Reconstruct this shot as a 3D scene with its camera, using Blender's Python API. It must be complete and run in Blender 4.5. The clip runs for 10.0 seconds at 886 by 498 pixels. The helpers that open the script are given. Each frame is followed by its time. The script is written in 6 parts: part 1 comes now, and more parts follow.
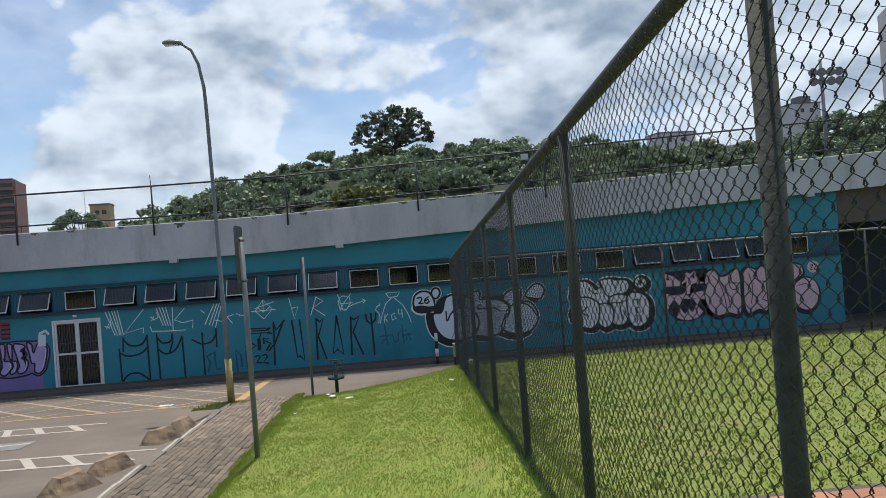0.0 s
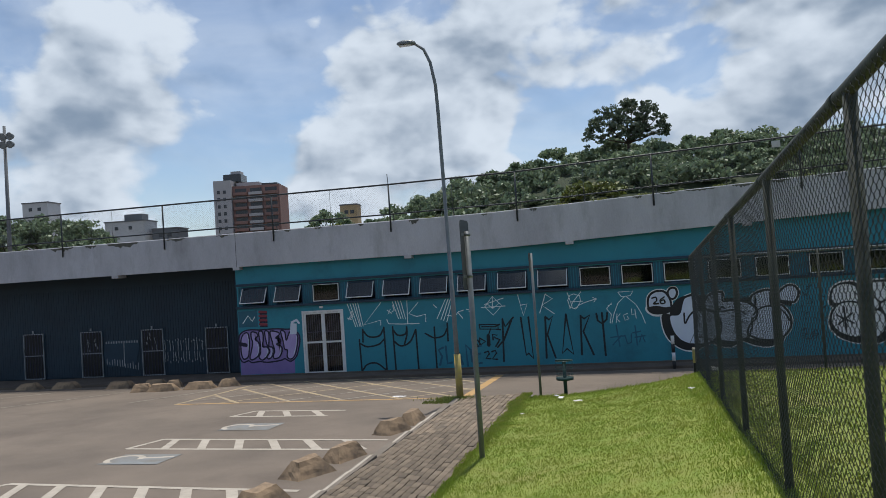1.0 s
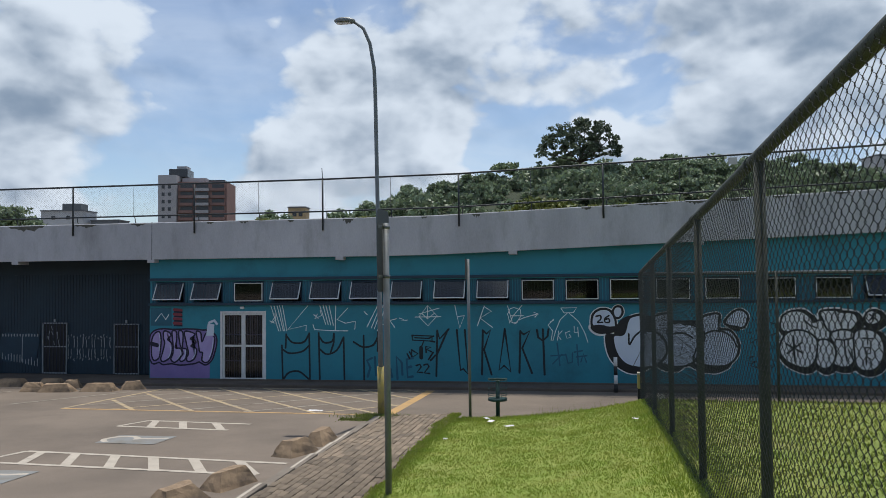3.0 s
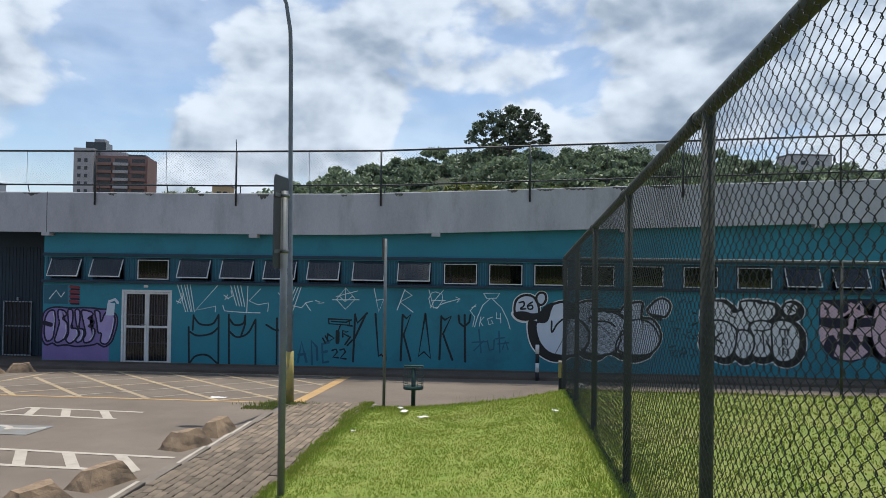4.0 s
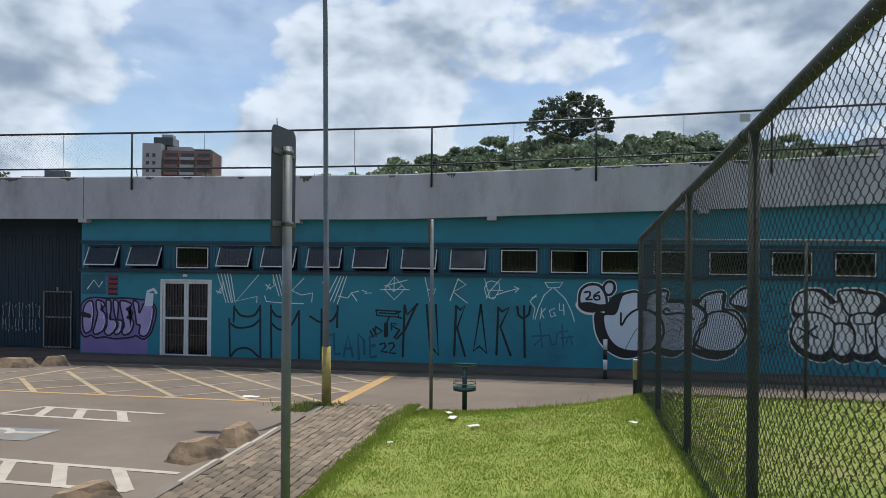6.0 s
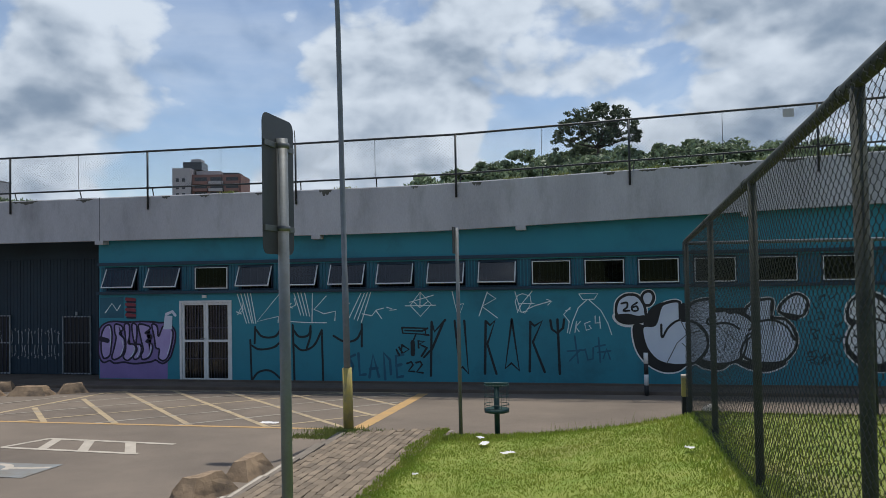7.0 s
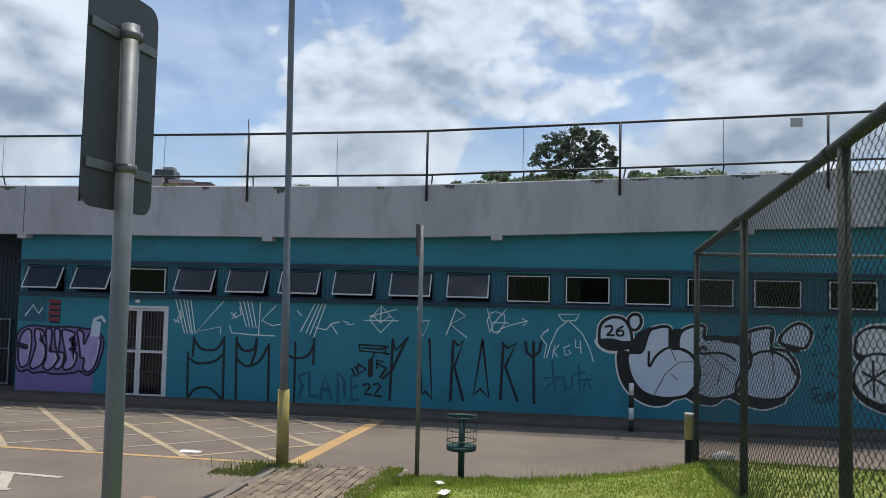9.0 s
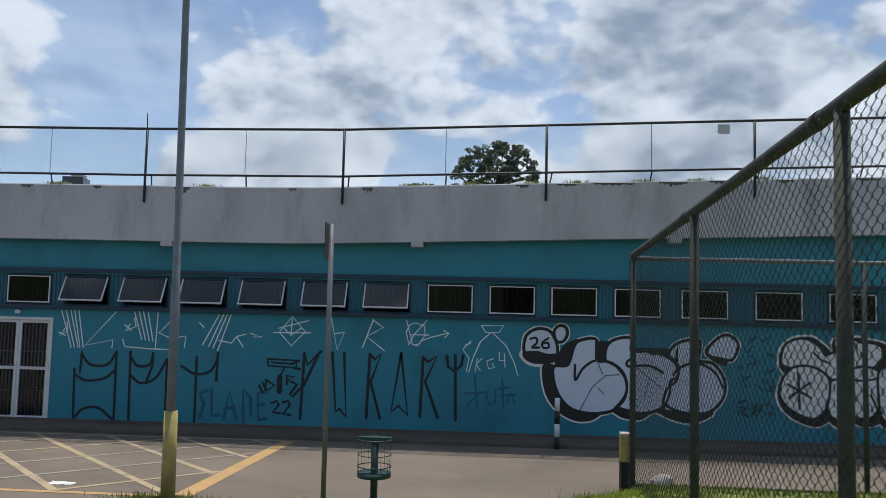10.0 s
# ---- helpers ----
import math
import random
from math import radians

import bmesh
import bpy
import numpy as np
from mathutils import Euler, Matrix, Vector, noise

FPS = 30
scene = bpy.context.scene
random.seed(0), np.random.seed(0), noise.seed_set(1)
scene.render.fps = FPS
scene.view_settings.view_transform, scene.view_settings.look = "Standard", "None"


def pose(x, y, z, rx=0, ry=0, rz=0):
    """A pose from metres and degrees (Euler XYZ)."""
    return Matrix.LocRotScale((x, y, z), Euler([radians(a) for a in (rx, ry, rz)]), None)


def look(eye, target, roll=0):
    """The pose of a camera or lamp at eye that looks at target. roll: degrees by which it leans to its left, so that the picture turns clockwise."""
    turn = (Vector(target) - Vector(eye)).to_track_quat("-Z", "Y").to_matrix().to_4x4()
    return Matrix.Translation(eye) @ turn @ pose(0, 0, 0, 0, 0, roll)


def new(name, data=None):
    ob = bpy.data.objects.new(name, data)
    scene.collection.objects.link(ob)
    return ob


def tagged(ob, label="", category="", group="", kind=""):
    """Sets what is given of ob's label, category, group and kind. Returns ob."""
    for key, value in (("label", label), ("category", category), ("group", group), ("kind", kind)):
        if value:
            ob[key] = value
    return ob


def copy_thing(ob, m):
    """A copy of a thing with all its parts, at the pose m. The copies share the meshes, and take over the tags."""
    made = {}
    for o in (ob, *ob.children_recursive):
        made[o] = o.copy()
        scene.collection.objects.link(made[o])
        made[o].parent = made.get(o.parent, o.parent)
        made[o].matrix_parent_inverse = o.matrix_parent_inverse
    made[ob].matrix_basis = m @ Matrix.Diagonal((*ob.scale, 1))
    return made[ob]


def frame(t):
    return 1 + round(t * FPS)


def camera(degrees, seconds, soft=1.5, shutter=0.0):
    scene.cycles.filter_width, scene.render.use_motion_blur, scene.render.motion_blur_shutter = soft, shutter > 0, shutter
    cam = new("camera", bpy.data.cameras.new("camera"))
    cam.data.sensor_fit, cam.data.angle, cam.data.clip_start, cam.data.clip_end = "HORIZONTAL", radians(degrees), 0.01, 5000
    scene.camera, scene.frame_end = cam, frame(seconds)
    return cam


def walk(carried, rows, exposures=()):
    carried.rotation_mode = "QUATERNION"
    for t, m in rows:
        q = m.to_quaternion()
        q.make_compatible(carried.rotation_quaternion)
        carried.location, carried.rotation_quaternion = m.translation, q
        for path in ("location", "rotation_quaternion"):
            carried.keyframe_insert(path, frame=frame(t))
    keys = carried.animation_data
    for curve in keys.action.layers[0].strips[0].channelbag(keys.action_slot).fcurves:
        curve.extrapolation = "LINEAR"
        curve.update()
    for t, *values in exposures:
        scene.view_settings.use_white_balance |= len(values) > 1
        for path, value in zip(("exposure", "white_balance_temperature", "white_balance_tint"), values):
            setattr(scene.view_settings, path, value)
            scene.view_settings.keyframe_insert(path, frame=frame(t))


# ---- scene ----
cam = camera(59.7, 10.0, soft=0.6)
PATH = [
    (0, (-0.057, -1.815, 1.889), (0.074, 0.18, 1.909), -4.3),
    (0.3, (-0.098, -1.712, 1.873), (-0.165, 0.287, 1.904), -4.7),
    (0.5, (-0.08, -1.601, 1.846), (-0.327, 0.383, 1.894), -4.9),
    (1, (-0.063, -1.212, 1.859), (-0.521, 0.734, 1.915), -3.7),
    (1.5, (-0.088, -0.833, 1.806), (-0.47, 1.13, 1.85), -1.5),
    (2, (-0.073, -0.44, 1.77), (-0.422, 1.529, 1.823), -1.6),
    (2.5, (-0.051, 0.082, 1.779), (-0.393, 2.051, 1.862), 0.6),
    (3, (-0.052, 0.509, 1.724), (-0.379, 2.48, 1.802), -0.6),
    (3.2, (-0.037, 0.694, 1.708), (-0.263, 2.682, 1.791), -0.9),
    (4.3, (0.049, 1.708, 1.619), (-0.087, 3.704, 1.648), 0.9),
    (4.5, (0.064, 1.893, 1.603), (-0.057, 3.89, 1.631), 1.1),
    (5, (0.084, 2.354, 1.609), (0.052, 4.354, 1.641), 1.9),
    (5.3, (0.065, 2.63, 1.584), (0.01, 4.629, 1.614), 1.9),
    (5.5, (0.052, 2.814, 1.564), (-0.104, 4.808, 1.588), 1.9),
    (5.7, (0.031, 2.999, 1.548), (-0.221, 4.986, 1.561), 1.8),
    (6.8, (-0.082, 4.017, 1.461), (-0.434, 5.986, 1.501), -0.8),
    (7, (-0.103, 4.202, 1.445), (-0.475, 6.167, 1.504), -1.0),
    (7.5, (-0.168, 4.653, 1.368), (-0.573, 6.61, 1.44), -1.0),
    (8, (-0.238, 5.164, 1.342), (-0.586, 7.131, 1.439), 0.1),
    (8.5, (-0.254, 5.597, 1.301), (-0.777, 7.524, 1.412), 0.1),
    (9, (-0.336, 6.201, 1.272), (-0.638, 8.175, 1.384), 1.3),
    (9.5, (-0.348, 6.699, 1.243), (-0.464, 8.691, 1.37), 1.6),
    (10, (-0.376, 7.228, 1.207), (-0.479, 9.219, 1.358), 1.4),
]
walk(cam, [(t, look(eye, target, roll)) for t, eye, target, roll in PATH],
     exposures=((0.0, 0.22), (0.5, 0.15), (1.0, 0.0), (2.0, 0.0), (2.5, -0.04), (3.0, 0.05), (4.5, 0.24), (5.5, 0.24), (7.0, -0.03), (8.0, 0.0), (8.5, -0.03), (9.0, 0.16), (10.0, 0.06)))

# ---- world, sun, exposure ----
SUN_EL, SUN_AZ = radians(73), radians(4)      # azimuth from +y towards +x
world = bpy.data.worlds.new("sky")
scene.world = world
world.use_nodes = True
wn, wl = world.node_tree.nodes, world.node_tree.links
wn.clear()


def wnode(kind, **kw):
    n = wn.new(kind)
    for k, v in kw.items():
        n.inputs[k].default_value = v
    return n


sky = wn.new("ShaderNodeTexSky")
sky.sky_type, sky.sun_disc = "NISHITA", False
sky.sun_elevation, sky.sun_rotation = SUN_EL, SUN_AZ
sky.altitude, sky.air_density, sky.dust_density, sky.ozone_density = 900, 1.0, 1.2, 1.5
SKY_GAIN, CLOUD_GAIN = 0.118, 0.95


def wmath(op, a, b=None, clamp=False):
    n = wn.new("ShaderNodeMath")
    n.operation, n.use_clamp = op, clamp
    for i, v in enumerate((a, b)):
        if v is None:
            continue
        if hasattr(v, "is_linked"):
            wl.new(v, n.inputs[i])
        else:
            n.inputs[i].default_value = v
    return n.outputs[0]


coord = wn.new("ShaderNodeTexCoord").outputs["Generated"]
flat = wn.new("ShaderNodeMapping")
flat.inputs["Scale"].default_value = (1, 1, 1.55)
wl.new(coord, flat.inputs["Vector"])


def cloud_noise(scale, detail, rough, shift, distort=0.0):
    mp = wn.new("ShaderNodeMapping")
    mp.inputs["Location"].default_value = shift
    wl.new(flat.outputs[0], mp.inputs["Vector"])
    n = wnode("ShaderNodeTexNoise", Scale=scale, Detail=detail, Roughness=rough, Distortion=distort)
    wl.new(mp.outputs[0], n.inputs["Vector"])
    return n.outputs["Fac"]


def toward(az, el):
    a, e = radians(az), radians(el)
    return (math.sin(a) * math.cos(e), math.cos(a) * math.cos(e), math.sin(e))


def heap(az, el, size):
    """A soft round heap of cloud round one direction: 1 in the middle, 0 at its rim."""
    n = wn.new("ShaderNodeVectorMath")
    n.operation = "DISTANCE"
    wl.new(coord, n.inputs[0])
    n.inputs[1].default_value = toward(az, el)
    return wmath("SUBTRACT", 1.0, wmath("DIVIDE", n.outputs["Value"], math.radians(size)), clamp=True)


heaps = None
# azimuth, elevation and radius in degrees, weight
for az, el, size, weight in ((-36, 14, 8, 0.62), (-38, 7, 11, 0.42), (-34, 20, 6, 0.2), (-16, 12, 9, 0.62), (-21, 6, 8, 0.46), (-11, 9, 7, 0.40), (-5, 18, 10, 0.55),
                             (5, 9.5, 6, 0.50), (11, 8, 6, 0.42), (14, 17, 10, 0.70), (25, 11, 12, 0.50), (38, 14, 16, 0.42), (-9, 26, 12, 0.35), (8, 27, 12, 0.4),
                             (-27, 13, 7, -0.50), (-25, 20, 7, -0.42), (-4, 10, 4.5, -0.42), (-28, 6, 5, -0.2), (-16, 21, 5, -0.30), (-44, 18, 6, -0.3)):
    h = wmath("MULTIPLY", heap(az, el, size), weight)
    heaps = h if heaps is None else wmath("ADD", heaps, h)


def thickness(lift):
    """How thick the cloud is, looked up a little higher by lift for the light that falls on it from above."""
    up_ = (0.35 * lift, 0.1 * lift, lift)
    n1 = cloud_noise(7.0, 10.0, 0.60, (2.3 + up_[0], 0.7 + up_[1], 1.9 + up_[2]), 0.15)
    n2 = cloud_noise(2.4, 3.0, 0.5, (0.4 + up_[0], 3.1 + up_[1], 5.2 + up_[2]))
    # round billows on two scales
    mp = wn.new("ShaderNodeMapping")
    mp.inputs["Location"].default_value = (1.1 + up_[0], 2.2 + up_[1], 0.6 + up_[2])
    wl.new(flat.outputs[0], mp.inputs["Vector"])
    bent = wn.new("ShaderNodeVectorMath")
    bent.operation = "MULTIPLY_ADD"
    wob = wnode("ShaderNodeTexNoise", Scale=9.0, Detail=3.0)
    wl.new(mp.outputs[0], wob.inputs["Vector"])
    wl.new(wob.outputs["Color"], bent.inputs[0])
    bent.inputs[1].default_value = (0.09, 0.09, 0.09)
    wl.new(mp.outputs[0], bent.inputs[2])
    puff = wn.new("ShaderNodeTexVoronoi")
    puff.feature = "SMOOTH_F1"
    puff.inputs["Scale"].default_value = 11.0
    puff.inputs["Detail"].default_value = 2.0
    puff.inputs["Roughness"].default_value = 0.5
    puff.inputs["Smoothness"].default_value = 0.35
    wl.new(bent.outputs[0], puff.inputs["Vector"])
    billow = wmath("SUBTRACT", 0.715, wmath("MULTIPLY", puff.outputs["Distance"], 0.55))
    return wmath("ADD", wmath("ADD", wmath("MULTIPLY", n1, 0.85), billow), wmath("MULTIPLY", wmath("SUBTRACT", n2, 0.04), 0.55))


here = thickness(0.0)
thick = wmath("ADD", here, heaps)
cover = wn.new("ShaderNodeMapRange")
cover.interpolation_type = "SMOOTHSTEP"
cover.inputs["From Min"].default_value, cover.inputs["From Max"].default_value = 0.94, 1.24
wl.new(thick, cover.inputs["Value"])
# thin veil between the heaps
veil = wn.new("ShaderNodeMapRange")
veil.inputs["From Min"].default_value, veil.inputs["From Max"].default_value = 0.35, 0.75
veil.inputs["To Max"].default_value = 0.72
wl.new(cloud_noise(3.5, 7.0, 0.6, (4.0, 1.0, 0.5), 0.4), veil.inputs["Value"])
whole = wmath("MAXIMUM", cover.outputs[0], veil.outputs[0])
# lit tops and grey undersides: fine billows, broad masses and the thick middles
slope_ = wmath("SUBTRACT", here, thickness(0.03))
broad = wmath("SUBTRACT", cloud_noise(5.0, 4.0, 0.55, (1.7, 0.3, 2.6), 0.3), cloud_noise(5.0, 4.0, 0.55, (1.72, 0.3, 2.68), 0.3))
core = wn.new("ShaderNodeMapRange")
core.interpolation_type = "SMOOTHSTEP"
core.inputs["From Min"].default_value, core.inputs["From Max"].default_value = 1.2, 2.2
wl.new(wmath("ADD", thick, wmath("MULTIPLY", heap(14, 18, 11), 0.6)), core.inputs["Value"])
shade = wmath("ADD", wmath("SUBTRACT", wmath("SUBTRACT", 0.24, wmath("MULTIPLY", slope_, 1.5)), wmath("MULTIPLY", broad, 1.8)), wmath("MULTIPLY", core.outputs[0], 0.62))
soft_shade = wn.new("ShaderNodeMapRange")
soft_shade.interpolation_type = "SMOOTHSTEP"
soft_shade.inputs["From Min"].default_value, soft_shade.inputs["From Max"].default_value = -0.2, 1.2
wl.new(shade, soft_shade.inputs["Value"])
cloud = wn.new("ShaderNodeMix")
cloud.data_type = "RGBA"
cloud.inputs["A"].default_value, cloud.inputs["B"].default_value = (0.72, 0.805, 0.91, 1), (0.24, 0.32, 0.435, 1)
wl.new(soft_shade.outputs[0], cloud.inputs["Factor"])


def wscale(sock, gain):
    n = wn.new("ShaderNodeVectorMath")
    n.operation = "SCALE"
    wl.new(sock, n.inputs[0])
    n.inputs["Scale"].default_value = gain
    return n.outputs[0]


mixed = wn.new("ShaderNodeMix")
mixed.data_type = "RGBA"
wl.new(whole, mixed.inputs["Factor"])
wl.new(wscale(sky.outputs[0], SKY_GAIN), mixed.inputs["A"])
wl.new(wscale(cloud.outputs["Result"], CLOUD_GAIN), mixed.inputs["B"])
back = wnode("ShaderNodeBackground", Strength=1.0)
wl.new(mixed.outputs["Result"], back.inputs["Color"])
wl.new(back.outputs[0], wn.new("ShaderNodeOutputWorld").inputs["Surface"])

sun_data = bpy.data.lights.new("sun", "SUN")
sun_data.energy, sun_data.angle, sun_data.color = 3.5, radians(0.6), (1.0, 0.95, 0.87)
sun = new("sun", sun_data)
away = Vector((math.sin(SUN_AZ) * math.cos(SUN_EL), math.cos(SUN_AZ) * math.cos(SUN_EL), math.sin(SUN_EL)))
sun.matrix_world = look(away * 60, (0, 0, 0))


# ---- materials ----
def material(name, a, b=None, scale=3.0, fine=40.0, rough=0.8, bump=0.15, metal=0.0, blend=(0.35, 0.7), stain=None, stain_scale=0.6, stain_amount=0.4,
             stretch=(1, 1, 1), piece=0.0, island=0.0, spec=0.5, translucent=0.0):
    """Base colour a varied towards b by broad and fine noise, with stains of their own shape, relief and uneven gloss."""
    m = bpy.data.materials.new(name)
    m.use_nodes = True
    nt = m.node_tree
    n, l = nt.nodes, nt.links
    shader = n["Principled BSDF"]
    tc = n.new("ShaderNodeTexCoord")
    mp = n.new("ShaderNodeMapping")
    mp.inputs["Scale"].default_value = stretch
    l.new(tc.outputs["Object"], mp.inputs["Vector"])

    def noise_fac(s, detail=5.0, r=0.6):
        t = n.new("ShaderNodeTexNoise")
        t.inputs["Scale"].default_value, t.inputs["Detail"].default_value, t.inputs["Roughness"].default_value = s, detail, r
        l.new(mp.outputs[0], t.inputs["Vector"])
        return t.outputs["Fac"]

    def spread(fac, lo, hi):
        r = n.new("ShaderNodeMapRange")
        r.inputs["From Min"].default_value, r.inputs["From Max"].default_value = lo, hi
        l.new(fac, r.inputs["Value"])
        return r.outputs[0]

    def mix(fac, p, q, mode="MIX"):
        x = n.new("ShaderNodeMix")
        x.data_type, x.blend_type = "RGBA", mode
        for sock, v in (("Factor", fac), ("A", p), ("B", q)):
            if hasattr(v, "is_linked"):
                l.new(v, x.inputs[sock])
            else:
                x.inputs[sock].default_value = (*v, 1) if sock != "Factor" else v
        return x.outputs["Result"]

    b = b or tuple(c * 0.75 for c in a)
    broad_fac, fine_fac = noise_fac(scale), noise_fac(fine, 3.0)
    colour = mix(spread(broad_fac, *blend), a, b)
    colour = mix(0.35, colour, mix(fine_fac, (0.25, 0.25, 0.25), (0.75, 0.75, 0.75)), "OVERLAY")
    if stain:
        colour = mix(spread(noise_fac(stain_scale, 8.0, 0.65), 0.52, 0.52 + (1 - stain_amount) * 0.5), colour, stain)
    if piece:
        v = n.new("ShaderNodeHueSaturation")
        l.new(spread(n.new("ShaderNodeObjectInfo").outputs["Random"], -0.0, 1.0), v.inputs["Value"])
        r = n.new("ShaderNodeMapRange")
        r.inputs["To Min"].default_value, r.inputs["To Max"].default_value = 1 - piece, 1 + piece
        l.new(n.new("ShaderNodeObjectInfo").outputs["Random"], r.inputs["Value"])
        l.new(r.outputs[0], v.inputs["Value"])
        l.new(colour, v.inputs["Color"])
        colour = v.outputs[0]
    if island:
        v = n.new("ShaderNodeHueSaturation")
        r = n.new("ShaderNodeMapRange")
        r.inputs["To Min"].default_value, r.inputs["To Max"].default_value = 1 - island, 1 + island
        l.new(n.new("ShaderNodeNewGeometry").outputs["Random Per Island"], r.inputs["Value"])
        l.new(r.outputs[0], v.inputs["Value"])
        l.new(colour, v.inputs["Color"])
        colour = v.outputs[0]
    l.new(colour, shader.inputs["Base Color"])
    shader.inputs["Metallic"].default_value = metal
    shader.inputs["Specular IOR Level"].default_value = spec
    rr = n.new("ShaderNodeMapRange")
    rr.inputs["To Min"].default_value, rr.inputs["To Max"].default_value = max(0.02, rough - 0.1), min(1, rough + 0.1)
    l.new(fine_fac, rr.inputs["Value"])
    l.new(rr.outputs[0], shader.inputs["Roughness"])
    if bump:
        bp = n.new("ShaderNodeBump")
        bp.inputs["Strength"].default_value, bp.inputs["Distance"].default_value = bump, 0.02
        l.new(mix(0.5, mix(fine_fac, (0, 0, 0), (1, 1, 1)), mix(broad_fac, (0, 0, 0), (1, 1, 1))), bp.inputs["Height"])
        l.new(bp.outputs[0], shader.inputs["Normal"])
    if translucent:
        tr = n.new("ShaderNodeBsdfTranslucent")
        l.new(colour, tr.inputs["Color"])
        ms = n.new("ShaderNodeMixShader")
        ms.inputs[0].default_value = translucent
        l.new(shader.outputs[0], ms.inputs[1])
        l.new(tr.outputs[0], ms.inputs[2])
        l.new(ms.outputs[0], n["Material Output"].inputs["Surface"])
    return m


M_asphalt = material("asphalt", (0.192, 0.155, 0.121), (0.128, 0.104, 0.082), 0.5, 90, 0.9, 0.3, stain=(0.105, 0.083, 0.066), stain_scale=0.38, stain_amount=0.42)
M_soil = material("soil", (0.06, 0.047, 0.033), None, 2, 60, 0.95, 0.3)
M_lawn = material("lawn", (0.18, 0.25, 0.034), (0.265, 0.285, 0.06), 3.0, 30, 0.9, 0.5, stain=(0.25, 0.205, 0.075), stain_scale=0.5, stain_amount=0.4)
M_blade = material("grass_blade", (0.225, 0.315, 0.04), (0.315, 0.35, 0.068), 2.0, 20, 0.6, 0.0, island=0.18, translucent=0.4)
# field grass: darker and more olive than the verge colours above
M_field = material("dull_olive_field_lawn", (0.135, 0.185, 0.025), (0.20, 0.22, 0.042), 2.0, 30, 0.9, 0.5, stain=(0.19, 0.16, 0.07), stain_scale=0.5, stain_amount=0.4)
M_field_blade = material("dull_olive_field_blade", (0.16, 0.22, 0.028), (0.235, 0.255, 0.048), 2.0, 20, 0.6, 0.0, island=0.2, translucent=0.35)
M_weed = material("weed_blade", (0.17, 0.23, 0.045), (0.25, 0.25, 0.09), 2, 20, 0.6, 0.0, island=0.35, translucent=0.3)
M_teal = material("teal_paint", (0.022, 0.232, 0.310), (0.022, 0.203, 0.278), 0.7, 60, 0.6, 0.12, stain=(0.014, 0.11, 0.15), stain_scale=0.8, stain_amount=0.3)
M_teal_band = material("blue_teal_paint", (0.018, 0.12, 0.18), (0.014, 0.085, 0.13), 1.2, 60, 0.55, 0.1)
M_ledge = material("dark_blue_ledge_paint", (0.012, 0.045, 0.08), None, 2, 60, 0.5, 0.1)
M_concrete = material("fascia_concrete", (0.51, 0.52, 0.555), (0.385, 0.39, 0.42), 0.8, 45, 0.9, 0.3, stain=(0.22, 0.22, 0.225), stain_scale=1.1, stain_amount=0.36, stretch=(1, 1, 0.35))
M_block = material("rough_concrete", (0.36, 0.255, 0.16), (0.15, 0.108, 0.072), 3.5, 50, 0.95, 0.6, stain=(0.075, 0.06, 0.048), stain_scale=3, stain_amount=0.55)
M_kerb = material("kerb_concrete", (0.21, 0.18, 0.145), (0.155, 0.13, 0.105), 2, 50, 0.9, 0.3, stain=(0.10, 0.085, 0.07), stain_scale=2, stain_amount=0.4)
M_paver = material("clay_grey_paver", (0.19, 0.148, 0.105), (0.14, 0.109, 0.077), 3, 60, 0.92, 0.35, stain=(0.12, 0.10, 0.08), stain_scale=1.5, stain_amount=0.3, piece=0.28, island=0.28)
# base colours lowered to hold the shadow along the wall, stains on top
M_walkway = material("shade_darkened_paving", (0.13, 0.105, 0.085), (0.085, 0.068, 0.055), 1.5, 50, 0.92, 0.3, stain=(0.08, 0.065, 0.055), stain_scale=1.2, stain_amount=0.4)
M_line_white = material("worn_white_road_paint", (0.48, 0.43, 0.36), (0.38, 0.335, 0.275), 4, 70, 0.85, 0.15, stain=(0.24, 0.22, 0.19), stain_scale=5, stain_amount=0.2)
M_line_faded = material("faded_white_road_paint", (0.35, 0.32, 0.27), (0.24, 0.21, 0.175), 3, 70, 0.85, 0.15, stain=(0.175, 0.145, 0.115), stain_scale=2, stain_amount=0.6)
M_line_yellow = material("worn_yellow_road_paint", (0.50, 0.305, 0.115), (0.40, 0.265, 0.13), 3, 70, 0.85, 0.15, stain=(0.24, 0.19, 0.11), stain_scale=4, stain_amount=0.25)
M_line_tan = material("faded_yellow_road_paint", (0.44, 0.34, 0.205), (0.33, 0.265, 0.175), 3, 70, 0.85, 0.15, stain=(0.18, 0.15, 0.115), stain_scale=2, stain_amount=0.55)
M_pale_blue = material("faded_blue_road_paint", (0.215, 0.23, 0.235), (0.185, 0.17, 0.145), 3, 70, 0.85, 0.15, stain=(0.18, 0.165, 0.145), stain_scale=2.5, stain_amount=0.4)
M_post = material("mossy_green_metal", (0.026, 0.034, 0.029), (0.056, 0.064, 0.052), 9, 60, 0.75, 0.3, stain=(0.022, 0.022, 0.017), stain_scale=5, stain_amount=0.35)
M_wire = material("dark_coated_wire", (0.030, 0.034, 0.032), None, 5, 60, 0.5, 0.0)
M_rail = material("dark_painted_rail", (0.022, 0.03, 0.035), None, 3, 60, 0.5, 0.1)
M_rail_wire = material("thin_galvanised_wire", (0.10, 0.11, 0.12), None, 3, 60, 0.5, 0.0)
M_galv = material("galvanised_pole", (0.19, 0.21, 0.225), (0.14, 0.158, 0.165), 4, 60, 0.55, 0.1, metal=0.3, stain=(0.12, 0.11, 0.09), stain_scale=6, stain_amount=0.2)
